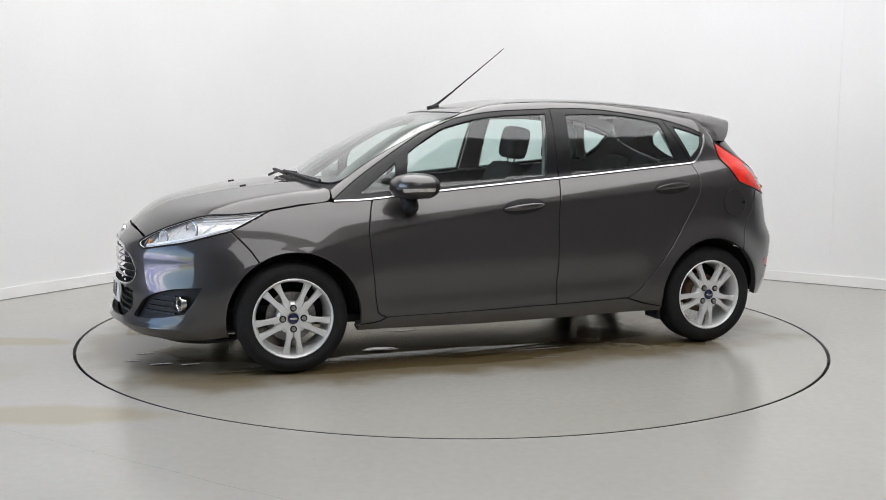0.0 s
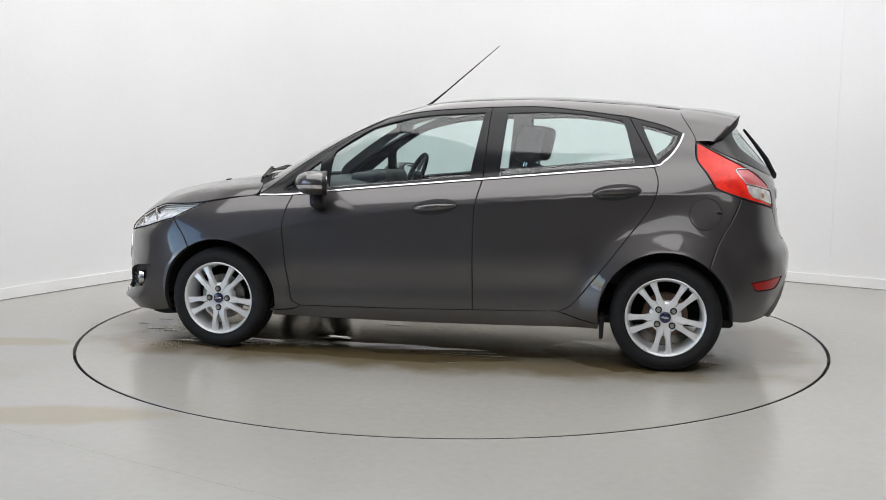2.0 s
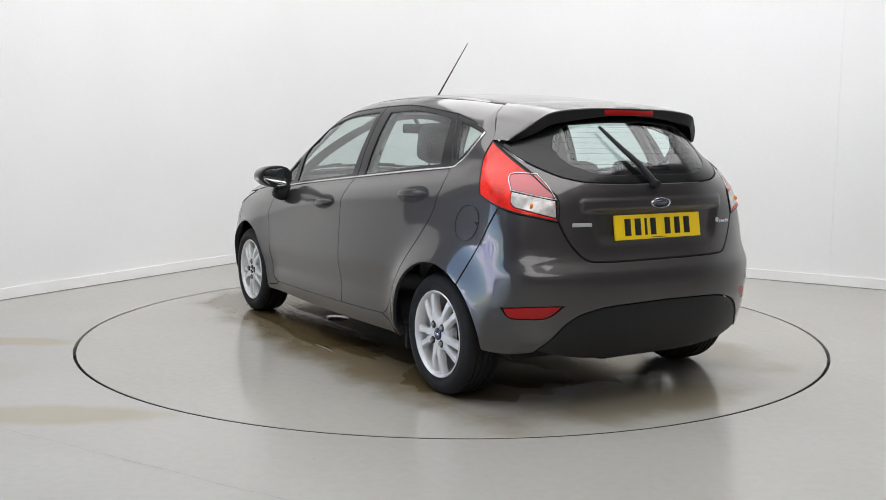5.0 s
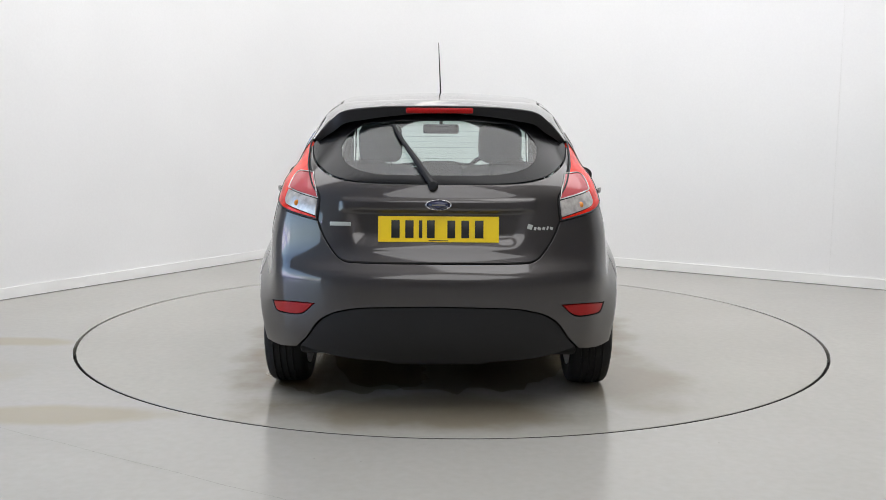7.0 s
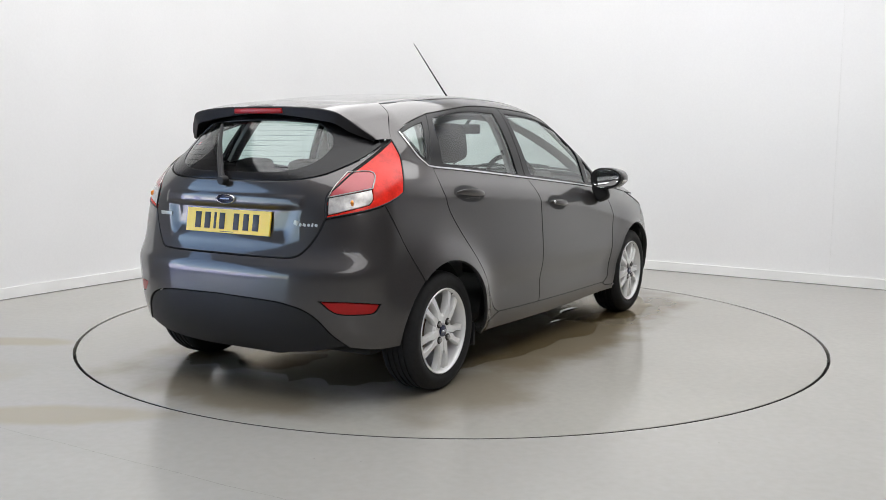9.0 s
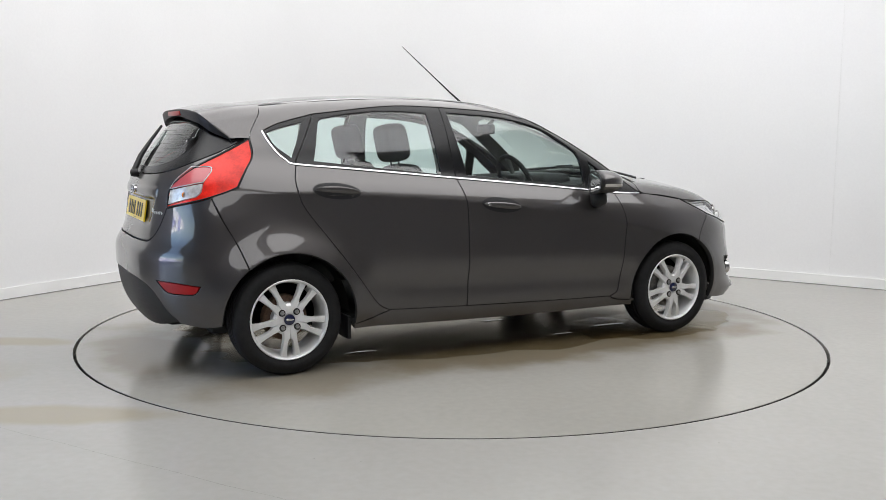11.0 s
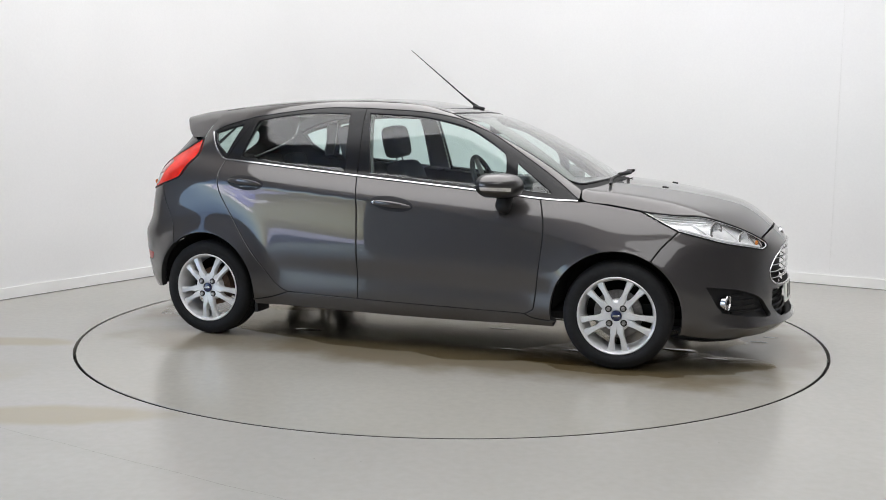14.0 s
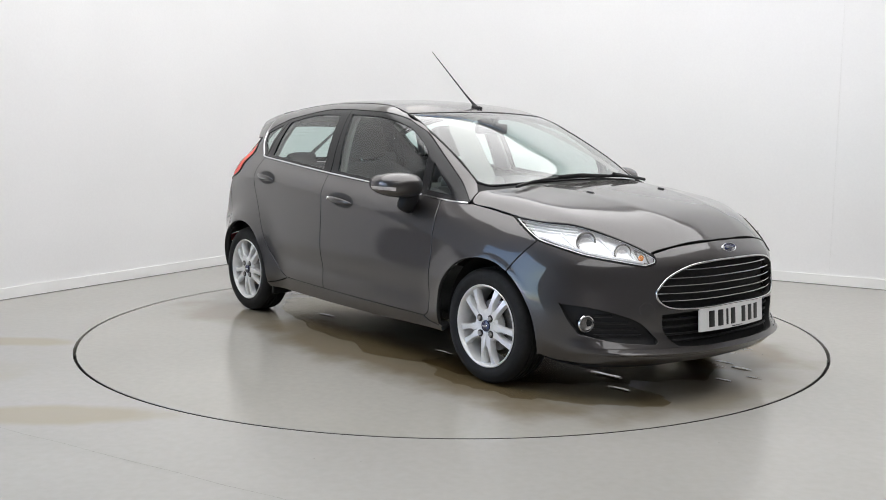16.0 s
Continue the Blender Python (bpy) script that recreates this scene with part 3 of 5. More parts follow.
def panel(name, kind, line, mat, off=0.0, gap=0.0050, deep=0.016, holes=(), cell=0.03, edge=0.0018, raised=None):
    """A sheet on the car's skin inside an outline, with rounded edges turned in."""
    from mathutils import geometry
    line = shrink(line, gap)
    holes = [shrink(h, -gap) for h in holes]
    u0, v0 = line.min(0)
    u1, v1 = line.max(0)
    gu, gv = np.meshgrid(np.arange(u0 + cell / 2, u1, cell), np.arange(v0 + cell / 2, v1, cell))
    grid = np.stack([gu.ravel(), gv.ravel()], 1)
    grid = grid[within(line, grid)]
    for h in holes:
        grid = grid[~within(h, grid)]
    for b in (line, *holes):
        if len(grid):
            d = np.min(np.linalg.norm(grid[:, None] - b[None], axis=2), axis=1)
            grid = grid[d > cell * 0.45]
    pts, edges, base = [], [], 0
    for b in (line, *holes):
        pts.extend(b)
        edges += [(base + i, base + (i + 1) % len(b)) for i in range(len(b))]
        base += len(b)
    pts.extend(grid)
    vs, _, fs, *_ = geometry.delaunay_2d_cdt([Vector(q) for q in pts], edges, [], 0, 1e-6)
    uv = np.array([tuple(q) for q in vs])
    tri = np.array([f for f in fs if len(f) == 3])
    mid = uv[tri].mean(1)
    ok = within(line, mid)
    for h in holes:
        ok &= ~within(h, mid)
    tri = tri[ok]
    p = on_skin(kind, uv, off)
    n = normals_at(p)
    if raised is not None:
        p = p + n * raised(p)[:, None]
    a, b, c = p[tri[:, 0]], p[tri[:, 1]], p[tri[:, 2]]
    wrong = np.sum(np.cross(b - a, c - a) * n[tri[:, 0]], 1) < 0
    tri[wrong] = tri[wrong][:, ::-1]
    if raised is not None:
        fn = np.cross(p[tri[:, 1]] - p[tri[:, 0]], p[tri[:, 2]] - p[tri[:, 0]])
        nn = np.zeros_like(p)
        for k in range(3):
            np.add.at(nn, tri[:, k], fn)
        n = nn / np.maximum(np.linalg.norm(nn, axis=1), 1e-12)[:, None]
    verts, norms, faces = list(p), list(n), [tuple(t) for t in tri]
    if deep:
        count = {}
        for t in tri:
            for i in range(3):
                count[(t[i], t[(i + 1) % 3])] = 1
        rim = [e for e in count if (e[1], e[0]) not in count]
        out = np.zeros_like(p)
        for i, j in rim:
            o = np.cross(p[j] - p[i], n[i])
            o = o / max(np.linalg.norm(o), 1e-9)
            out[i] += o
            out[j] += o
        used = sorted({i for e in rim for i in e})
        one, two = {}, {}
        for i in used:
            o = out[i] / max(np.linalg.norm(out[i]), 1e-9)
            one[i] = len(verts)
            verts.append(p[i] + o * edge - n[i] * edge)
            norms.append((o + n[i]) / np.linalg.norm(o + n[i]))
            two[i] = len(verts)
            verts.append(p[i] + o * edge - n[i] * (edge + deep))
            norms.append(o)
        for i, j in rim:
            faces.append((j, i, one[i], one[j]))
            faces.append((one[j], one[i], two[i], two[j]))
    me = mesh_of(name, verts, faces, mat, True)
    # turned-in edges are blackened to stand for shade in the panel gaps
    if deep and mat is PAINT:
        me.materials.append(SEAL_AND_SHADE)
        index = np.zeros(len(faces), int)
        index[len(tri) + 1::2] = 1
        me.polygons.foreach_set("material_index", index)
    me.normals_split_custom_set_from_vertices([tuple(map(float, q)) for q in norms])
    return me


def mirrored(me):
    """The same mesh for the car's other side."""
    out = me.copy()
    co = np.zeros(len(me.vertices) * 3)
    me.vertices.foreach_get("co", co)
    nor = np.array([tuple(v.vector) for v in me.vertex_normals])
    if me.has_custom_normals:
        loops = np.array([tuple(q.vector) for q in me.corner_normals])
        vi = np.array([q.vertex_index for q in me.loops])
        nor[vi] = loops
    custom = me.has_custom_normals
    co = co.reshape(-1, 3) * (1, -1, 1)
    out.vertices.foreach_set("co", co.ravel())
    out.flip_normals()
    out.update()
    if custom:
        out.normals_split_custom_set_from_vertices([tuple(map(float, q)) for q in nor * (1, -1, 1)])
    return out


car = tagged(new("hatchback_car"), "dark grey metallic five-door hatchback with silver wheels on the turntable", "car")


def both(name, me, parent=None, label=""):
    """A part on the left of the car, and its mirror image on the right."""
    pa, pb = parent if isinstance(parent, tuple) else (parent or car, parent or car)
    return part(name, me, pa, label), part(name, mirrored(me), pb, label)


def arc(cx, cz, r, a0, a1, n=12):
    return [(cx + r * math.cos(radians(a)), cz + r * math.sin(radians(a))) for a in np.linspace(a0, a1, n)]


def strip_between(kind, a, b, n):
    return on_skin(kind, np.linspace(a, b, n))


# ---- lines on the skin that neighbouring panels share ----
ARCH_R = 0.340
front_arch = lambda a0, a1: side(*arc(1.236, 0.288, ARCH_R, a0, a1))
rear_arch = lambda a0, a1: side(*arc(-1.238, 0.290, ARCH_R, a0, a1))
belt_front = side((1.014, 0.874), (0.811, 0.883), (0.327, 0.931), (-0.266, 0.984))
belt_rear = side((-0.266, 0.984), (-0.895, 1.041), (-1.165, 1.064))
door_front_edge = side((0.752, 0.266), (0.792, 0.290), (0.806, 0.33), (0.836, 0.58), (0.848, 0.72), (0.832, 0.82), (0.811, 0.883))
pillar_edge = side((-0.266, 0.984), (-0.240, 0.86), (-0.233, 0.74), (-0.230, 0.42), (-0.232, 0.285))
door_rear_edge = side((-1.165, 1.064), (-1.186, 0.99), (-1.178, 0.92), (-1.143, 0.838), (-1.011, 0.659), (-0.825, 0.413), (-0.755, 0.33), (-0.694, 0.296))
door_foot_front = side((-0.232, 0.285), (0.3, 0.272), (0.752, 0.266))
door_foot_rear = side((-0.694, 0.296), (-0.232, 0.285))
glass_top_front = side((1.014, 0.886), (0.843, 1.014), (0.659, 1.134), (0.50, 1.228), (0.35, 1.298), (0.095, 1.351), (-0.285, 1.376))
glass_top_rear = side((-0.285, 1.376), (-0.593, 1.376), (-1.026, 1.326))
glass_top_quarter = side((-1.026, 1.326), (-1.209, 1.278), (-1.309, 1.235))
quarter_hook = side((-1.309, 1.235), (-1.290, 1.185), (-1.248, 1.122), (-1.205, 1.085), (-1.165, 1.064))
roof_edge = top((-1.293, 0.471), (-1.0, 0.490), (-0.5, 0.502), (0.0, 0.515), (0.237, 0.538))
screen_edge = top((0.237, 0.538), (0.5, 0.577), (0.75, 0.604), (0.941, 0.629))
cowl_edge = top((0.941, 0.629), (1.02, 0.69))
bonnet_side = np.vstack([top((1.02, 0.69)), side((1.042, 0.878), (1.188, 0.859), (1.337, 0.835))])
lamp_top = np.array([(1.337, 0.727, 0.835), (1.40, 0.735, 0.826), (1.52, 0.690, 0.815), (1.64, 0.615, 0.804), (1.80, 0.550, 0.755), (1.90, 0.505, 0.715), (1.965, 0.456, 0.672)])
lamp_top = on_skin("front", flat("front", lamp_top))
lamp_nose = on_skin("front", flat("front", [(1.965, 0.456, 0.672), (1.975, 0.463, 0.648), (1.958, 0.515, 0.632)]))
lamp_foot = on_skin("front", flat("front", [(1.958, 0.515, 0.632), (1.89, 0.605, 0.650), (1.78, 0.708, 0.674), (1.68, 0.750, 0.700), (1.54, 0.775, 0.735)]))
lamp_back = on_skin("front", flat("front", [(1.54, 0.775, 0.735), (1.433, 0.762, 0.787), (1.337, 0.727, 0.835)]))
wing_seam = side((1.54, 0.735), (1.463, 0.653), (1.412, 0.580))
bonnet_nose = end(1, (0.456, 0.690), (0.315, 0.718), (0.10, 0.731), (0.0, 0.732))
gate_side = np.vstack([top((-1.293, 0.471)), side((-1.308, 1.322), (-1.362, 1.236), (-1.374, 1.198))])
light_out = side((-1.374, 1.198), (-1.376, 1.11), (-1.425, 1.037), (-1.472, 0.960))
light_foot = on_skin("rear", flat("rear", [(-1.472, 0.75, 0.960), (-1.546, 0.737, 0.928), (-1.662, 0.681, 0.888), (-1.765, 0.530, 0.850)]))
light_in = end(-1, (0.530, 0.850), (0.522, 0.945), (0.553, 1.000), (0.574, 1.050), (0.592, 1.100), (0.600, 1.160))
light_top = np.vstack([light_in[-1:], side((-1.374, 1.198))])
rear_seam = side((-1.605, 0.908), (-1.552, 0.783), (-1.496, 0.676), (-1.452, 0.555))
gate_foot = end(-1, (0.530, 0.850), (0.500, 0.780), (0.462, 0.722), (0.415, 0.682), (0.330, 0.673), (0.0, 0.672))
glass_foot = end(-1, (0.0, 1.010), (0.31, 1.014), (0.455, 1.036), (0.53, 1.075), (0.578, 1.130), (0.590, 1.175))

# ---- doors, wings, quarters, sills ----
front_doors = both("front_door", panel("front_door", "side", outline("side", [door_front_edge, belt_front[1:], pillar_edge, door_foot_front]), PAINT, cell=0.015), label="grey metallic front door")
rear_doors = both("rear_door", panel("rear_door", "side", outline("side", [pillar_edge[::-1], belt_rear, door_rear_edge, door_foot_rear]), PAINT, cell=0.015), label="grey metallic rear door")
both("front_wing", panel("front_wing", "side", outline("side", [belt_front[:2], door_front_edge[::-1], side((0.752, 0.266), (0.80, 0.245), (0.915, 0.235)), front_arch(190, 59),
     wing_seam[::-1], on_skin("side", flat("side", lamp_back)), bonnet_side[1:][::-1]]), PAINT, cell=0.015))
quarter_line = outline("side", [glass_top_front, glass_top_rear, glass_top_quarter, quarter_hook, door_rear_edge, side((-0.694, 0.296), (-0.80, 0.262), (-0.912, 0.240)), rear_arch(-8, 129),
                                rear_seam[::-1], side((-1.605, 0.908), (-1.546, 0.928), (-1.472, 0.960)), light_out[::-1], gate_side[::-1], roof_edge, screen_edge, cowl_edge, side((1.02, 0.892))])
both("body_side", panel("body_side", "side", quarter_line, PAINT, gap=0.0034, cell=0.018))
both("sill", panel("sill", "side", outline("side", [side((0.905, 0.235), (0.80, 0.243), (0.752, 0.262)), door_foot_front[::-1], door_foot_rear[::-1], side((-0.694, 0.292), (-0.80, 0.258), (-0.905, 0.240)),
     side((-0.90, 0.212), (-0.3, 0.204), (0.3, 0.198), (0.915, 0.205))]), PAINT, gap=0.003, deep=0.05))

# black cords added to deepen the shade at the bottom of the shut lines
for name, line in (("door_gap_shade", np.vstack([door_front_edge[::-1], door_foot_front[::-1]])), ("door_gap_shade", pillar_edge), ("door_gap_shade", np.vstack([door_rear_edge, door_foot_rear])),
                   ("wing_gap_shade", wing_seam), ("bumper_gap_shade", rear_seam), ("bonnet_gap_shade", bonnet_side[1:])):
    sunk = on_skin("side", run(flat("side", line), 0.02), -0.013)
    both(name, tube(name, [tuple(q) for q in sunk], 0.0085, SEAL_AND_SHADE, 6), car, "black cord added for the shade in the shut line")
gate_gap_shade = on_skin("rear", run(flat("rear", np.vstack([light_in[::-1], gate_foot[1:]])), 0.02), -0.014)
both("gate_gap_shade", tube("gate_gap_shade", [tuple(q) for q in gate_gap_shade], 0.0090, SEAL_AND_SHADE, 6), car, "black cord added for the shade round the tailgate")

# ---- bonnet, roof, bumpers, tailgate ----
bonnet_rear = top((1.19, 0.0), (1.165, 0.30), (1.09, 0.56), (1.035, 0.66), (1.02, 0.69))


def bonnet_ridges(p):
    """Two soft ridges that run from the screen to the badge."""
    y, x = np.abs(p[:, 1]), p[:, 0]
    c = 0.43 - 0.26 * (x - 1.1)
    return 0.007 * np.exp(-np.sqrt((y - c) ** 2 + 0.0003) / 0.05) * step(1.02, 1.2, x) * step(2.0, 1.85, x)


bonnet = part("bonnet", panel("bonnet", "top", outline("top", [bonnet_rear, bonnet_side, lamp_top, np.vstack([lamp_top[-1:], bonnet_nose[:1]]), bonnet_nose], True), PAINT, cell=0.022, raised=bonnet_ridges),
              car, "grey metallic bonnet with two soft ridges")
roof_front = top((0.335, 0.0), (0.315, 0.25), (0.237, 0.538))
roof_rear = top((-1.293, 0.471), (-1.325, 0.30), (-1.335, 0.0))
part("roof", panel("roof", "top", outline("top", [roof_front, roof_edge[::-1], roof_rear], True), PAINT, gap=0.0015, cell=0.035), car)
grille_line = outline("front", [end(1, (0.0, 0.650), (0.16, 0.648), (0.31, 0.632), (0.415, 0.588), (0.462, 0.535), (0.474, 0.508), (0.455, 0.466), (0.392, 0.440), (0.24, 0.434), (0.0, 0.437))], True)
intake_line = outline("front", [end(1, (0.0, 0.418), (0.30, 0.418), (0.445, 0.410)), end(1, (0.445, 0.410), (0.440, 0.345), (0.395, 0.284), (0.33, 0.268), (0.0, 0.262))], True)
fog_line = outline("front", [end(1, (0.79, 0.455), (0.69, 0.437), (0.56, 0.385), (0.478, 0.305)), end(1, (0.478, 0.305), (0.484, 0.284), (0.56, 0.288), (0.65, 0.298), (0.745, 0.325)),
                                end(1, (0.745, 0.325), (0.772, 0.380), (0.79, 0.455))])
fog_right = fog_line[::-1] * (-1, 1)
front_foot = np.array([(1.565, 0.83, 0.205), (1.70, 0.77, 0.185), (1.90, 0.56, 0.178), (2.02, 0.30, 0.180), (2.05, 0.0, 0.182)])
front_line = outline("front", [bonnet_nose[::-1], lamp_nose, lamp_foot, wing_seam, front_arch(57, -14), on_skin("front", flat("front", front_foot))], True)
front_bumper = part("front_bumper", panel("front_bumper", "front", front_line, PAINT, holes=(grille_line, intake_line, fog_line, fog_right), cell=0.024, deep=0.03), car, "grey metallic front bumper")
under_line = outline("front", [on_skin("front", flat("front", front_foot + (0, 0, 0.012))), on_skin("front", flat("front", front_foot[::-1] - (0, 0, 0.030)))], True)
part("undertray", panel("undertray", "front", under_line, BLACK, off=-0.075, gap=0.0, deep=0.02, cell=0.03), front_bumper, "black undertray")


def chin_lip():
    """A thin blade along the foot of the bumper, sharp in front and cut away beneath."""
    ys = np.linspace(-0.74, 0.74, 61)
    rows = []
    for z, out in ((0.262, 0.0015), (0.249, 0.005), (0.240, 0.012), (0.235, 0.011), (0.224, -0.006), (0.196, -0.020)):
        p = end(1, *[(y, z) for y in ys])
        n = normals_at(p) * (1, 1, 0)
        n = n / np.linalg.norm(n, axis=1)[:, None]
        fade = step(0.74, 0.60, np.abs(ys))[:, None]
        rows.append(p + n * (0.001 + (out - 0.001) * fade if out > 0 else out))
    m = len(ys)
    bm = bmesh.new()
    vs = [bm.verts.new(v) for v in np.vstack(rows)]
    for i in range(len(rows) - 1):
        for j in range(m - 1):
            bm.faces.new([vs[i * m + j], vs[i * m + j + 1], vs[(i + 1) * m + j + 1], vs[(i + 1) * m + j]])
    return bm_mesh("chin_lip", bm, PAINT, angle=50)


part("chin_lip", chin_lip(), front_bumper, "grey painted lip with a sharp front edge")
part("grille_backing", panel("grille_backing", "front", shrink(grille_line, -0.035), UNDER, off=-0.055, deep=0.0), front_bumper)
part("intake_backing", panel("intake_backing", "front", shrink(intake_line, -0.035), UNDER, off=-0.05, deep=0.0), front_bumper)
for l in (fog_line, fog_right):
    part("fog_recess", panel("fog_recess", "front", shrink(l, -0.022), BLACK, off=-0.035, deep=0.0, cell=0.02), front_bumper)
gate_line = outline("rear", [glass_foot, np.vstack([glass_foot[-1:], light_in[-1:]]), light_in[::-1], gate_foot], True)


def gate_relief(p):
    """The hollow round the number plate, and the proud strip above it."""
    y, z = np.abs(p[:, 1]), p[:, 2]
    wide = 0.33 + 0.30 * (z - 0.74)
    hollow = step(wide + 0.045, wide - 0.025, y) * step(0.730, 0.800, z) * step(0.902, 0.884, z)
    strip = step(0.432, 0.412, y) * step(0.889, 0.896, z) * step(0.950, 0.938, z)
    return -0.016 * hollow + 0.0055 * strip


tailgate = part("tailgate", panel("tailgate", "rear", gate_line, PAINT, gap=0.0066, cell=0.0085, raised=gate_relief), car, "grey metallic tailgate with a hollow for the number plate")
rear_line = outline("rear", [gate_foot[::-1], light_foot[::-1][:3], np.vstack([light_foot[1:2], rear_seam[:1]]), rear_seam, rear_arch(131, 182),
                             on_skin("rear", flat("rear", [(-1.575, 0.80, 0.275), (-1.65, 0.715, 0.262), (-1.735, 0.62, 0.275)])),
                             end(-1, (0.62, 0.285), (0.575, 0.335), (0.528, 0.402), (0.480, 0.440), (0.42, 0.463), (0.30, 0.482), (0.0, 0.490))], True)
reflector_line = outline("rear", [end(-1, (0.541, 0.489), (0.66, 0.486), (0.748, 0.474)), end(-1, (0.748, 0.474), (0.73, 0.436), (0.70, 0.431)), end(-1, (0.70, 0.431), (0.605, 0.437), (0.541, 0.489))])
rear_bumper = part("rear_bumper", panel("rear_bumper", "rear", rear_line, PAINT, holes=(reflector_line, reflector_line[::-1] * (-1, 1)), cell=0.024, deep=0.03), car, "grey metallic rear bumper")
part("valance", panel("valance", "rear", outline("rear", [end(-1, (0.0, 0.486), (0.30, 0.478), (0.42, 0.459), (0.478, 0.437), (0.524, 0.400), (0.571, 0.335), (0.616, 0.285)),
     end(-1, (0.616, 0.285), (0.43, 0.245), (0.20, 0.228), (0.0, 0.226))], True), BLACK, off=-0.006, gap=0.001, deep=0.04), rear_bumper, "rough black plastic valance")
for l in (reflector_line, reflector_line[::-1] * (-1, 1)):
    part("rear_reflector", panel("rear_reflector", "rear", shrink(l, -0.001), REFLEX, off=-0.003, cell=0.02), rear_bumper, "dark red reflector")

# ---- lamps ----
light_line = outline("rear", [light_out, light_foot, light_in, light_top])
inset = [end(-1, (0.560, 1.052), (0.640, 1.050), (0.672, 0.985)), end(-1, (0.672, 0.985), (0.530, 0.947)), end(-1, (0.530, 0.947), (0.545, 1.0), (0.560, 1.052))]
inset_line = outline("rear", inset)
clear_line = outline("rear", [end(-1, (0.674, 0.978), (0.690, 0.935), (0.684, 0.912)), end(-1, (0.684, 0.912), (0.60, 0.884), (0.536, 0.866)), end(-1, (0.536, 0.866), (0.530, 0.940)), end(-1, (0.530, 0.940), (0.674, 0.978))])
for sign in (1, -1):
    turn = (lambda l: l) if sign > 0 else (lambda l: l[::-1] * (-1, 1))
    lamp = part("tail_light", panel("tail_light", "rear", turn(light_line), RED_LENS, off=0.002, cell=0.018, holes=(turn(inset_line), turn(clear_line))), car, "glossy red rear lamp cluster")
    part("brake_lens", panel("brake_lens", "rear", turn(inset_line), PALE_RED, off=0.003, cell=0.015, gap=0.003), lamp, "pale frosted red lens")
    edge_ring = on_skin("rear", turn(shrink(inset_line, -0.002)), 0.004)
    part("lens_border", tube("lens_border", [tuple(q) for q in np.vstack([edge_ring, edge_ring[:1]])], 0.0028, WHITE_LENS, 5), lamp, "pale border")
    part("indicator_lens", panel("indicator_lens", "rear", turn(clear_line), WHITE_LENS, off=0.003, cell=0.015, gap=0.003), lamp, "clear lens with silver behind")
    seal = on_skin("rear", turn(shrink(light_line, 0.003)), 0.002)
    part("lamp_seal", tube("lamp_seal", [tuple(q) for q in np.vstack([seal, seal[:1]])], 0.0042, BLACK, 5), lamp, "thin black seal")
    part("lamp_housing", panel("lamp_housing", "rear", turn(light_line), BLACK, off=-0.028, gap=-0.01, deep=0.0, cell=0.03), lamp)
    bulb = end(-1, (0.625, 0.918))[0] * (1, sign, 1)
    part("indicator_bulb", lathe("indicator_bulb", [(0.0, 0.006), (0.010, 0.004), (0.014, 0.0), (0.014, -0.004)], AMBER, 16), lamp, "amber bulb",
         Matrix.Translation(bulb) @ Matrix.Rotation(radians(90 + 35 * sign), 4, "Z"))
head_line = outline("front", [lamp_top, lamp_nose, lamp_foot, lamp_back])
part_line = lambda *p: outline("front", [on_skin("front", flat("front", p))])


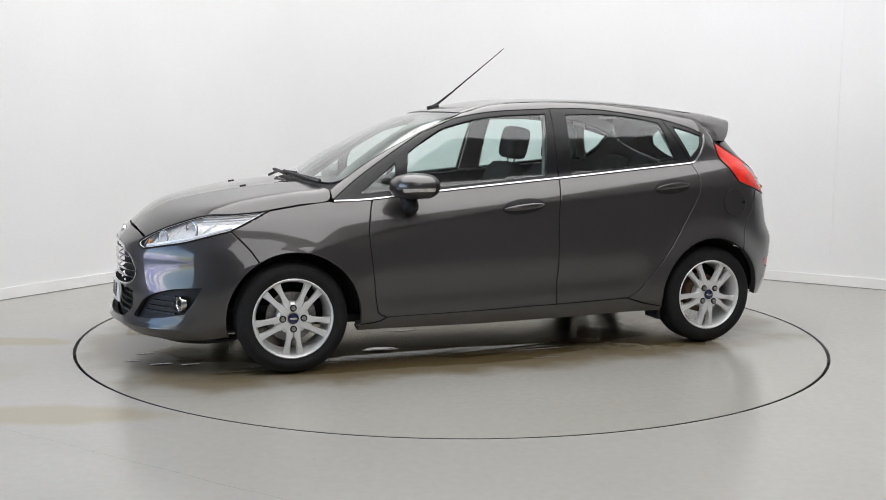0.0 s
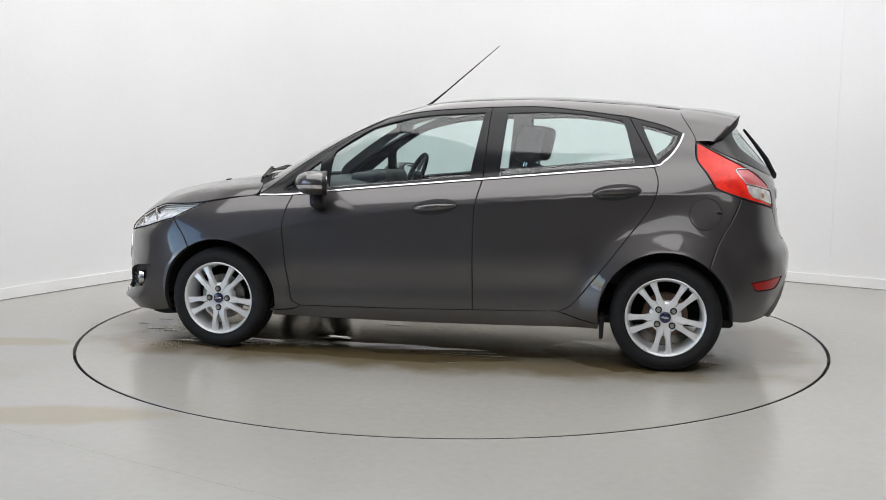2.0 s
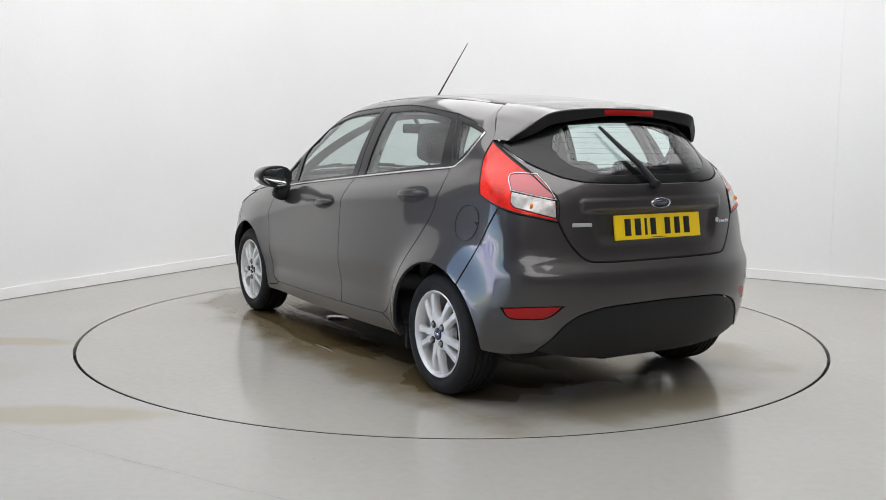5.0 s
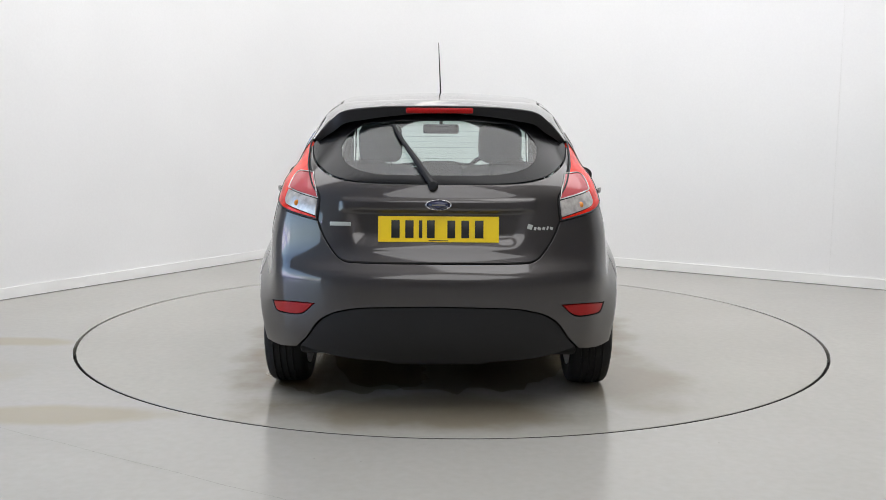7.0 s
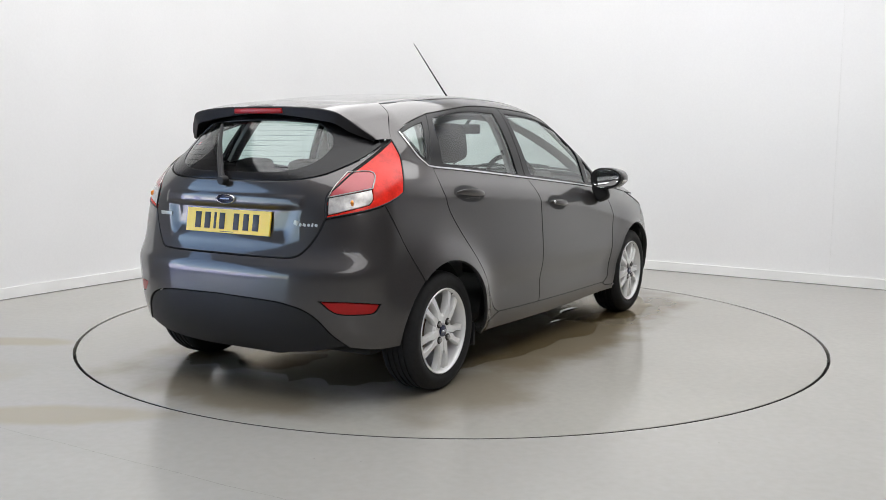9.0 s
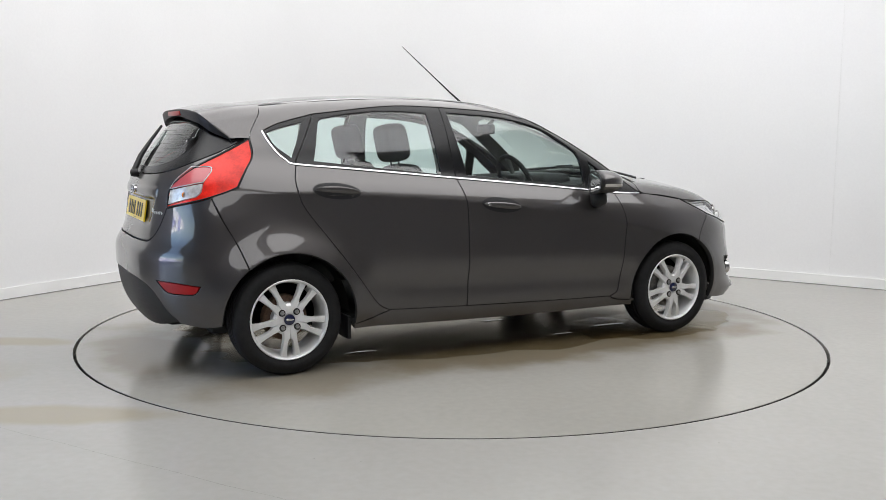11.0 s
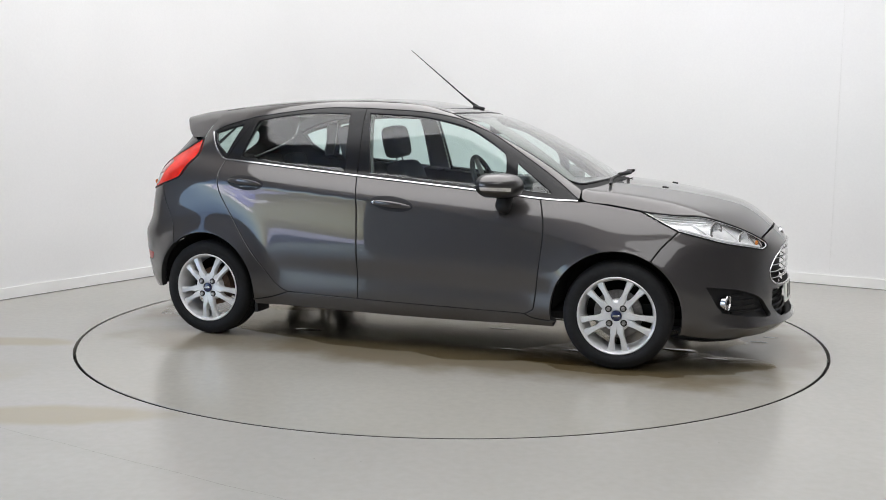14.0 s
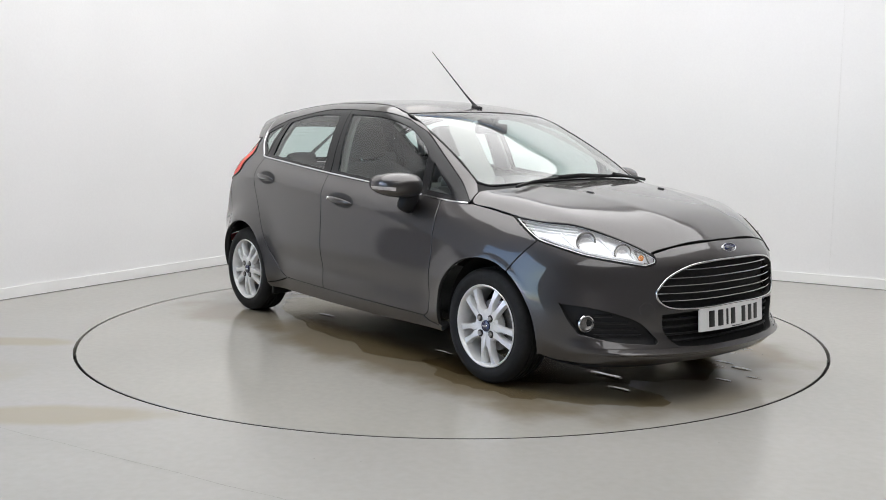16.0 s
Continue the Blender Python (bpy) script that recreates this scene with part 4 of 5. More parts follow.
def headlight(sign):
    turn = (lambda l: l) if sign > 0 else (lambda l: l[::-1] * (-1, 1))
    body = part("headlight", panel("headlight", "front", turn(shrink(head_line, -0.004)), FACETS, off=-0.034, deep=0.0, cell=0.02), car, "clear headlight with a silver reflector")
    cover = part("lens", panel("lens", "front", turn(head_line), LENS, off=0.001, cell=0.02, deep=0.010), body, "clear curved lens")
    cover.visible_shadow = False
    rim = shrink(head_line, 0.004)
    ring = on_skin("front", turn(rim), -0.006)
    part("bezel", tube("bezel", [tuple(q) for q in np.vstack([ring, ring[:1]])], 0.0035, REFLECTOR, 6), body, "silver bezel")
    for y, z, r, mat, label in ((0.662, 0.735, 0.042, CHROME, "projector bowl"), (0.565, 0.690, 0.036, REFLECTOR, "main beam bowl")):
        c = end(1, (y, z))[0] * (1, sign, 1) - np.array((0.030, 0.018 * sign, 0.0))
        m = Matrix.Translation(c) @ Matrix.Rotation(radians(-90 + 32 * sign), 4, "Z")
        bowl = part("lamp_bowl", lathe("lamp_bowl", [(r, 0.016), (r - 0.004, 0.017), (r - 0.010, 0.004), (r * 0.45, -0.012), (r * 0.3, -0.014)], mat, 28), body, label, m)
        part("bowl_ring", lathe("bowl_ring", [(r + 0.005, 0.010), (r + 0.005, 0.0165), (r + 0.0005, 0.0180), (r - 0.001, 0.0165)], STEEL, 28), bowl, "dark grey ring")
        part("bulb_glass", lathe("bulb_glass", [(0.0, 0.010), (r * 0.28, 0.006), (r * 0.5, -0.004), (r * 0.6, -0.012)], LENS if y > 0.6 else REFLECTOR, 20), bowl)
    amber = end(1, (0.505, 0.668))[0] * (1, sign, 1) - np.array((0.018, 0.006 * sign, 0.0))
    part("indicator", lathe("indicator", [(0.0, 0.010), (0.010, 0.007), (0.014, 0.0)], AMBER, 16), body, "amber indicator bulb", Matrix.Translation(amber) @ Matrix.Rotation(radians(-90 + 25 * sign), 4, "Z"))
    for k, (y0, z0, y1, z1) in enumerate(((0.715, 0.765, 0.705, 0.706), (0.608, 0.752, 0.592, 0.668), (0.535, 0.712, 0.530, 0.652))):
        a, b = end(1, (y0, z0), (y1, z1)) * (1, sign, 1) - np.array((0.028, 0.012 * sign, 0))
        part("divider", tube("divider", [tuple(a), tuple((a + b) / 2 + np.array((0.004, 0, 0))), tuple(b)], 0.006, REFLECTOR, 6), body)
    for off_y in (0.0, 0.012, 0.024):
        rib = on_skin("front", run(flat("front", lamp_top[:4])) * (sign, 1) - (0, 0.016 + off_y), -0.026)
        part("reflector_rib", tube("reflector_rib", [tuple(q) for q in rib], 0.0035, REFLECTOR, 6), body)
    chamber = end(1, (0.512, 0.700), (0.512, 0.648), (0.482, 0.640), (0.480, 0.682)) * (1, sign, 1) - np.array((0.022, 0.008 * sign, 0))
    part("indicator_frame", tube("indicator_frame", [tuple(q) for q in np.vstack([chamber, chamber[:1]])], 0.004, STEEL, 6), body, "grey frame round the indicator")
    outer = on_skin("front", turn(shrink(head_line, 0.001)), 0.0)
    part("lens_seal", tube("lens_seal", [tuple(q) for q in np.vstack([outer, outer[:1]])], 0.0040, SEAL_AND_SHADE, 5), body, "thin black seal")
    shelf = on_skin("front", run(flat("front", lamp_foot)) * (sign, 1) + (0, 0.014), -0.022)
    part("lamp_shelf", tube("lamp_shelf", [tuple(q) for q in shelf], 0.008, REFLECTOR, 6), body)


for sign in (1, -1):
    headlight(sign)

# ---- glass ----
screen_line = outline("top", [roof_front, screen_edge, top((0.941, 0.629), (1.02, 0.56), (1.105, 0.30), (1.135, 0.0))], True)
frit = shrink(screen_line, 0.007)
part("windscreen_border", panel("windscreen_border", "top", screen_line, GLOSS_BLACK, off=-0.004, holes=(frit,), gap=0.002, cell=0.03), car, "black border of the windscreen")
screen = part("windscreen", panel("windscreen", "top", shrink(frit, -0.004), SCREEN, off=-0.005, deep=0.0, cell=0.03), car, "clear windscreen with a bright reflection")
part("cowl", panel("cowl", "top", outline("top", [top((1.135, 0.0), (1.105, 0.30), (1.02, 0.56), (0.941, 0.629)), cowl_edge, bonnet_rear[::-1]], True), UNDER, off=-0.014, gap=0.0, cell=0.03, deep=0.01),
     car, "black plastic scuttle")
win_front = outline("side", [side((0.607, 0.955), (0.600, 1.08), (0.585, 1.128)), side((0.585, 1.128), (0.47, 1.205), (0.343, 1.268), (0.093, 1.322), (-0.248, 1.344)), side((-0.248, 1.344), (-0.190, 1.004)),
                             side((-0.190, 1.004), (0.20, 0.966), (0.607, 0.928))])
win_tri = outline("side", [side((0.86, 0.920), (0.78, 0.982), (0.668, 1.070)), side((0.668, 1.070), (0.672, 0.932)), side((0.672, 0.932), (0.86, 0.914))])
win_rear = outline("side", [side((-0.352, 1.010), (-0.378, 1.340)), side((-0.378, 1.340), (-0.592, 1.347), (-0.80, 1.333), (-0.985, 1.303)), side((-0.985, 1.303), (-1.010, 1.27), (-1.062, 1.085)), side((-1.062, 1.085), (-0.70, 1.046), (-0.352, 1.010))])
win_quarter = outline("side", [side((-1.098, 1.280), (-1.19, 1.258), (-1.285, 1.228)), side((-1.285, 1.228), (-1.255, 1.165), (-1.178, 1.102)), side((-1.178, 1.102), (-1.098, 1.280))])
split_mid = side((-0.266, 0.992), (-0.285, 1.376))
split_rear = side((-1.165, 1.074), (-1.026, 1.326))
frame_front = outline("side", [glass_top_front, split_mid[::-1], side((-0.266, 0.990), (0.327, 0.937), (0.811, 0.889), (1.014, 0.880))])
frame_rear = outline("side", [glass_top_rear, split_rear[::-1], side((-1.165, 1.070), (-0.895, 1.047), (-0.266, 0.990)), split_mid])
frame_quarter = outline("side", [glass_top_quarter, quarter_hook, split_rear])
both("window_frame", panel("window_frame", "side", frame_front, GLOSS_BLACK, off=-0.004, holes=(win_front, win_tri), gap=0.0035, cell=0.025), front_doors, "gloss black window surround")
both("window_frame", panel("window_frame", "side", frame_rear, GLOSS_BLACK, off=-0.004, holes=(win_rear,), gap=0.0035, cell=0.025), rear_doors, "gloss black window surround")
both("quarter_frame", panel("quarter_frame", "side", frame_quarter, GLOSS_BLACK, off=-0.004, holes=(win_quarter,), gap=0.0035, cell=0.025), car, "gloss black quarter window surround")
for line, owner, name in ((win_front, front_doors, "window_pane"), (win_tri, front_doors, "corner_pane"), (win_rear, rear_doors, "window_pane"), (win_quarter, (car, car), "quarter_pane")):
    for ob in both(name, panel(name, "side", shrink(line, -0.008), GLASS, off=-0.010, gap=0.0, deep=0.0, cell=0.05), owner, "clear side window"):
        ob.visible_shadow = False
for ob in (screen,):
    ob.visible_shadow = False
gate_glass = part("rear_window", panel("rear_window", "rear", outline("rear", [glass_foot, end(-1, (0.590, 1.175), (0.545, 1.225), (0.47, 1.285), (0.40, 1.325)), end(-1, (0.40, 1.325), (0.2, 1.335), (0.0, 1.338))], True),
                  DARK_GLASS, off=-0.007, gap=0.002, deep=0.0, cell=0.03), tailgate, "tinted rear window with fine heating wires")
gate_glass.visible_shadow = False
rear_frit = outline("rear", [glass_foot, end(-1, (0.590, 1.175), (0.545, 1.225), (0.47, 1.285), (0.40, 1.325)), end(-1, (0.40, 1.325), (0.2, 1.335), (0.0, 1.338))], True)
rear_clear = outline("rear", [end(-1, (0.0, 1.045), (0.25, 1.048), (0.38, 1.075), (0.43, 1.115), (0.445, 1.165)), end(-1, (0.445, 1.165), (0.41, 1.225), (0.34, 1.272)), end(-1, (0.34, 1.272), (0.15, 1.285), (0.0, 1.288))], True)
part("window_border", panel("window_border", "rear", shrink(rear_frit, 0.002), GLOSS_BLACK, off=-0.003, holes=(rear_clear,), gap=0.0, deep=0.005, cell=0.03), gate_glass, "black printed border")

# chrome strip under the windows
chrome = np.vstack([on_skin("side", run(flat("side", np.vstack([side((1.012, 0.877)), belt_front[1:] + (0, 0, 0.003), belt_rear[1:] + (0, 0, 0.003), quarter_hook[::-1][1:]])), 0.02))])


def ribbon(name, path, tall, proud, mat):
    """A flat bar with rounded edges along a line on the skin."""
    n = normals_at(path)
    t = np.gradient(path, axis=0)
    t = t / np.linalg.norm(t, axis=1)[:, None]
    w = np.cross(n, t)
    rings = [path + w * a * tall + n * b for a, b in ((0.5, -0.004), (0.5, proud * 0.5), (0.38, proud), (-0.38, proud), (-0.5, proud * 0.5), (-0.5, -0.004))]
    k, m = len(rings), len(path)
    verts = np.vstack(rings)
    faces = [(i * m + j, i * m + j + 1, ((i + 1) % k) * m + j + 1, ((i + 1) % k) * m + j) for i in range(k) for j in range(m - 1)]
    faces += [tuple(i * m for i in range(k)), tuple(i * m + m - 1 for i in range(k))]
    bm = bmesh.new()
    vs = [bm.verts.new(v) for v in verts]
    for f in faces:
        bm.faces.new([vs[i] for i in f])
    return bm_mesh(name, bm, mat)


both("chrome_strip", ribbon("chrome_strip", chrome, 0.0112, 0.004, CHROME), car, "polished chrome strip under the windows")

both("roof_strip", ribbon("roof_strip", on_skin("top", run(flat("top", top((-1.285, 0.472), (-1.23, 0.477), (-1.17, 0.481))), 0.02)), 0.012, 0.002, BLACK), car, "black end cap of the roof ditch")

# ---- spoiler ----
lead = run(np.vstack([[(-1.332, 0.0, 0)], [(-1.322, 0.30, 0)], [(-1.290, 0.471, 0)]])[:, :2], 0.05)
lead = np.vstack([on_skin("top", lead), run(gate_side[1:], 0.03)])
trail_ctrl = np.array([(-1.622, 0.0, 1.350), (-1.618, 0.25, 1.345), (-1.598, 0.42, 1.327), (-1.562, 0.486, 1.290), (-1.518, 0.540, 1.241), (-1.468, 0.582, 1.196)])
m_pts = 41
resample = lambda c: np.stack([np.interp(np.linspace(0, 1, m_pts), np.linspace(0, 1, len(c)), c[:, k]) for k in range(3)], 1)
even = lambda c: resample(run(c, 0.004))
lead, trail = even(lead), even(trail_ctrl)


def spoiler_mesh():
    rows = []
    for f in np.linspace(0, 1, 9):
        q = lead * (1 - f) + trail * f
        q[:, 2] += 0.012 * math.sin(math.pi * f) * np.linspace(1, 0.2, m_pts)
        rows.append(q)
    drop = np.stack([np.linspace(0, 0.0, m_pts), -np.linspace(0.0, 0.02, m_pts), -np.interp(np.linspace(0, 1, m_pts), (0, 0.55, 0.78, 1), (0.030, 0.054, 0.050, 0.008))], 1)
    rows.append(trail + drop * 0.10 + (-0.003, 0, 0))
    rows.append(trail + drop + (0.006, 0, 0))
    rows.append(trail * 0.72 + lead * 0.28 + drop * 1.05 + (0, 0, -0.006))
    rows.append(trail * 0.25 + lead * 0.75 + (0.0, -0.0, -0.035))
    k = len(rows)
    verts = np.vstack(rows)
    verts = np.vstack([verts, verts * (1, -1, 1)])
    faces = []
    for h in (0, 1):
        o = h * k * m_pts
        for i in range(k - 1):
            for j in range(m_pts - 1):
                f = (o + i * m_pts + j, o + i * m_pts + j + 1, o + (i + 1) * m_pts + j + 1, o + (i + 1) * m_pts + j)
                faces.append(f[::-1] if h else f)
    bm = bmesh.new()
    vs = [bm.verts.new(v) for v in verts]
    for n_f, f in enumerate(faces):
        face = bm.faces.new([vs[i] for i in f])
        face.material_index = 1 if (n_f % ((k - 1) * (m_pts - 1))) // (m_pts - 1) >= 8 else 0
    bmesh.ops.remove_doubles(bm, verts=bm.verts, dist=1e-5)
    me = bm_mesh("spoiler", bm, PAINT, angle=35)
    me.materials.append(BLACK)
    return me


spoiler = part("spoiler", spoiler_mesh(), tailgate, "grey roof spoiler with a black underside")
part("high_brake_light", block("high_brake_light", 0.014, 0.30, 0.026, REFLEX, 0.005, m=pose(-1.618, 0, 1.328)), spoiler, "long red brake lamp")

# ---- grille bars, plates, badges ----
ring = on_skin("front", grille_line, 0.001)
part("grille_rim", tube("grille_rim", [tuple(q) for q in np.vstack([ring, ring[:1]])], 0.0045, CHROME, 8), front_bumper, "chrome rim of the grille")
for i, z in enumerate((0.613, 0.578, 0.543, 0.508, 0.474)):
    half = [0.335, 0.405, 0.440, 0.458, 0.440][i]
    line = end(1, *[(y, z) for y in np.linspace(-half, half, 25)]) - (0.020, 0, 0)
    part("grille_bar", ribbon("grille_bar", line, 0.006, 0.010, CHROME), front_bumper, "chrome bar")
for i, z in enumerate((0.385, 0.350, 0.315, 0.287)):
    half = [0.43, 0.425, 0.405, 0.385][i]
    line = end(1, *[(y, z) for y in np.linspace(-half, half, 21)]) - (0.030, 0, 0)
    part("intake_bar", ribbon("intake_bar", line, 0.010, 0.008, BLACK), front_bumper)
for sign in (1, -1):
    for z, y0, y1 in ((0.405, 0.64, 0.70), (0.375, 0.58, 0.70), (0.345, 0.55, 0.70), (0.318, 0.53, 0.70)):
        line = end(1, *[(y * sign, z) for y in np.linspace(y0, y1, 9)]) - (0.022, 0.012 * sign, 0)
        part("fog_slat", ribbon("fog_slat", line, 0.010, 0.008, BLACK), front_bumper)
    c = end(1, (0.728 * sign, 0.372))[0] - (0.010, 0.008 * sign, 0)
    m = Matrix.Translation(c) @ Matrix.Rotation(radians(-90 + 18 * sign), 4, "Z")
    fog = part("fog_lamp", lathe("fog_lamp", [(0.040, -0.02), (0.041, 0.004), (0.038, 0.009), (0.033, 0.008), (0.031, 0.002)], CHROME, 28), front_bumper, "round fog lamp in a chrome ring", m)
    part("fog_bowl", lathe("fog_bowl", [(0.032, 0.002), (0.022, -0.010), (0.0, -0.014)], STEEL, 24), fog)
    part("fog_lens", lathe("fog_lens", [(0.032, 0.003), (0.020, 0.007), (0.0, 0.009)], LENS, 24), fog)


def circle_on(kind, p, r, n=36):
    c = flat(kind, p)[0]
    return np.array([(c[0] + r * math.cos(2 * math.pi * i / n), c[1] + r * math.sin(2 * math.pi * i / n)) for i in range(n)])


part("tow_cover", panel("tow_cover", "front", circle_on("front", end(1, (-0.515, 0.440)), 0.030), PAINT, off=0.0012, gap=0.0, deep=0.004, edge=0.0012, cell=0.02), front_bumper)
cap = part("fuel_flap", panel("fuel_flap", "side", circle_on("side", side((-1.428, 0.828)), 0.078, 56), PAINT, off=0.0015, gap=0.0, deep=0.006, edge=0.002, cell=0.02), car, "round fuel flap with a finger dip")
groove = on_skin("side", circle_on("side", side((-1.428, 0.828)), 0.080, 56), 0.0015)
part("flap_gap", tube("flap_gap", [tuple(q) for q in np.vstack([groove, groove[:1]])], 0.0030, BLACK, 5), cap)
dip = side((-1.495, 0.832))[0]
part("finger_dip", lathe("finger_dip", [(0.0, 0.003), (0.010, 0.003), (0.013, 0.0)], GLOSS_BLACK, 16), cap, m=Matrix.Translation(dip) @ Matrix.Diagonal((1.4, 1, 0.8, 1)))

PLATE_Z_REAR, PLATE_Z_FRONT = 0.816, 0.378


def plate(parent, m, mat, label, bend=0.0):
    """A number plate 520 by 111 mm, bent to its bumper; its characters are plain dark bars."""
    xs = np.linspace(-0.26, 0.26, 15)
    face = [(x, bend * x * x - 0.004) for x in xs] + [(x, bend * x * x + 0.004) for x in xs[::-1]]
    sheet = prism("number_plate", face, 0.111, mat)
    sheet.transform(Matrix.Rotation(radians(90), 4, "X"))
    zs = [v.co.z for v in sheet.vertices]
    ys = [v.co.y for v in sheet.vertices]
    flip = -1 if bend and sum(ys) < 0 else 1
    sheet.transform(Matrix.Translation((0, 0, -(min(zs) + max(zs)) / 2)) @ Matrix.Diagonal((1, flip, 1, 1)))
    if flip < 0:
        sheet.flip_normals()
    base = part("number_plate", sheet, parent, label, m)
    for x, w, h in ((-0.185, 0.045, 0.076), (-0.125, 0.045, 0.076), (-0.077, 0.018, 0.076), (-0.033, 0.042, 0.076), (0.055, 0.042, 0.076), (0.115, 0.042, 0.076), (0.175, 0.046, 0.076)):
        part("character_bar", block("character_bar", w * 0.8, 0.0016, h, INK, 0.0005), base, "plain dark bar",
             pose(x, bend * x * x - 0.0047, 0) @ Matrix.Rotation(math.atan(2 * bend * x), 4, "Z"))
    part("maker_line", block("maker_line", 0.085, 0.0014, 0.003, INK, 0), base, "tiny dark bar", pose(0, -0.0043, -0.049))
    return base


plate(tailgate, Matrix.Translation((-1.836, 0, PLATE_Z_REAR)) @ Matrix.Rotation(radians(-90), 4, "Z") @ Matrix.Rotation(radians(-9), 4, "X"), YELLOW, "yellow rear number plate")
plate(front_bumper, Matrix.Translation((2.104, 0, PLATE_Z_FRONT)) @ Matrix.Rotation(radians(90), 4, "Z") @ Matrix.Rotation(radians(-4), 4, "X"), WHITE_PLATE, "white front number plate", 0.42)


def badge(parent, m, wide, tall):
    oval = part("badge", lathe("badge", [(0.0, 0.004), (0.86, 0.004), (0.88, 0.0065), (0.97, 0.0065), (1.0, 0.002), (1.0, -0.006)], CHROME, 40), parent, "oval badge with a chrome rim", m @ Matrix.Diagonal((wide, 1, tall, 1)))
    part("badge_face", lathe("badge_face", [(0.0, 0.0055), (0.84, 0.0055), (0.86, 0.003)], BLUE, 40), oval, "dark blue oval field")
    part("badge_mark", block("badge_mark", 1.0, 0.002, 0.22, CHROME, 0), oval, "plain silver bar", pose(0, 0.0062, 0))
    return oval


badge(tailgate, Matrix.Translation((-1.848, 0.0, 0.922)) @ Matrix.Rotation(radians(90), 4, "Z") @ Matrix.Rotation(radians(-3), 4, "X"), 0.058, 0.024)
badge(front_bumper, Matrix.Translation(end(1, (0.0, 0.695))[0] + (0.001, 0, 0)) @ Matrix.Rotation(radians(-90), 4, "Z") @ Matrix.Rotation(radians(28), 4, "X"), 0.056, 0.023)
for i, (y, z, w, h) in enumerate(((-0.395, 0.828, 0.022, 0.034), (-0.418, 0.820, 0.010, 0.022), (-0.436, 0.820, 0.016, 0.020), (-0.456, 0.820, 0.012, 0.020), (-0.473, 0.821, 0.008, 0.027), (-0.490, 0.820, 0.014, 0.019))):
    p = end(-1, (y, z))[0]
    part("badge_bar", block("badge_bar", w, 0.003, h * 0.62, PALE_BADGE, 0.001), tailgate, "plain silver bar", Matrix.Translation(p) @ Matrix.Rotation(radians(-90 + 10), 4, "Z") @ Matrix.Rotation(radians(20), 4, "Y"))
p = end(-1, (0.425, 0.835))[0]
part("trim_badge", block("trim_badge", 0.095, 0.003, 0.017, PALE_BADGE, 0.001), tailgate, "small pale badge", Matrix.Translation(p) @ Matrix.Rotation(radians(-90 - 11), 4, "Z"))

# ---- handles and mirrors ----
for owner, cx, cz, lean in ((front_doors, -0.020, 0.838, 0.10), (rear_doors, -0.978, 0.932, 0.08)):
    n = 40
    oval = np.array([(cx + 0.126 * math.cos(2 * math.pi * i / n), cz + 0.041 * math.sin(2 * math.pi * i / n) - lean * 0.126 * math.cos(2 * math.pi * i / n)) for i in range(n)])
    # flat black oval; the dark of a shaded hollow is painted on
    handle_shades = both("handle_shade", panel("handle_shade", "side", oval, BLACK, off=0.0008, gap=0.0, deep=0.004, edge=0.001, cell=0.02), owner, "flat black oval painted as the shaded hollow behind the handle")
    xs = np.linspace(-0.118, 0.118, 25)
    base = on_skin("side", [(cx + x, cz - lean * x - 0.003) for x in xs])
    nn = normals_at(base)
    lift_h = 0.030 * np.sqrt(np.clip(1 - (xs / 0.122) ** 2, 0, 1)) + 0.002
    core = base + nn * lift_h[:, None]
    rings, k = [], 12
    for i, x in enumerate(xs):
        r = 0.017 * math.sqrt(max(1 - (x / 0.121) ** 2, 0.03))
        ring_pts = [core[i] + np.array((0, 0, 1)) * r * math.cos(2 * math.pi * j / k) + nn[i] * r * 0.55 * math.sin(2 * math.pi * j / k) for j in range(k)]
        rings.append(ring_pts)
    bm = bmesh.new()
    vs = [[bm.verts.new(q) for q in r] for r in rings]
    for i in range(len(vs) - 1):
        for j in range(k):
            bm.faces.new((vs[i][j], vs[i][(j + 1) % k], vs[i + 1][(j + 1) % k], vs[i + 1][j]))
    bm.faces.new(vs[0])
    bm.faces.new(vs[-1])
    both("door_handle", bm_mesh("door_handle", bm, PAINT), handle_shades, "grey door handle")
    if owner is front_doors:
        at = core[2] * (1, -1, 1) + np.array((0, -0.010, 0))
        part("lock_cylinder", lathe("lock_cylinder", [(0.0, 0.004), (0.008, 0.003), (0.010, -0.004)], CHROME, 16), handle_shades[1], "chrome lock cylinder", Matrix.Translation(at) @ Matrix.Rotation(math.pi, 4, "Z"))

MX, MY, MZ = 0.615, 0.912, 0.957
MIRROR_Y = 0.122


def mirror_shell():
    bm = bmesh.new()
    bmesh.ops.create_icosphere(bm, subdivisions=4, radius=1)
    for v in bm.verts:
        x, y, z = v.co
        f = lambda c: math.copysign(abs(c) ** 0.84, c)
        depth = 0.122 * f(x) if x > 0 else -0.046 * abs(x) ** 0.22
        v.co = (depth - 0.03 * y, MIRROR_Y * f(y), 0.068 * f(z) * (1 - 0.16 * y) + 0.006 * y)
    return bm_mesh("mirror_shell", bm, PAINT, angle=180)


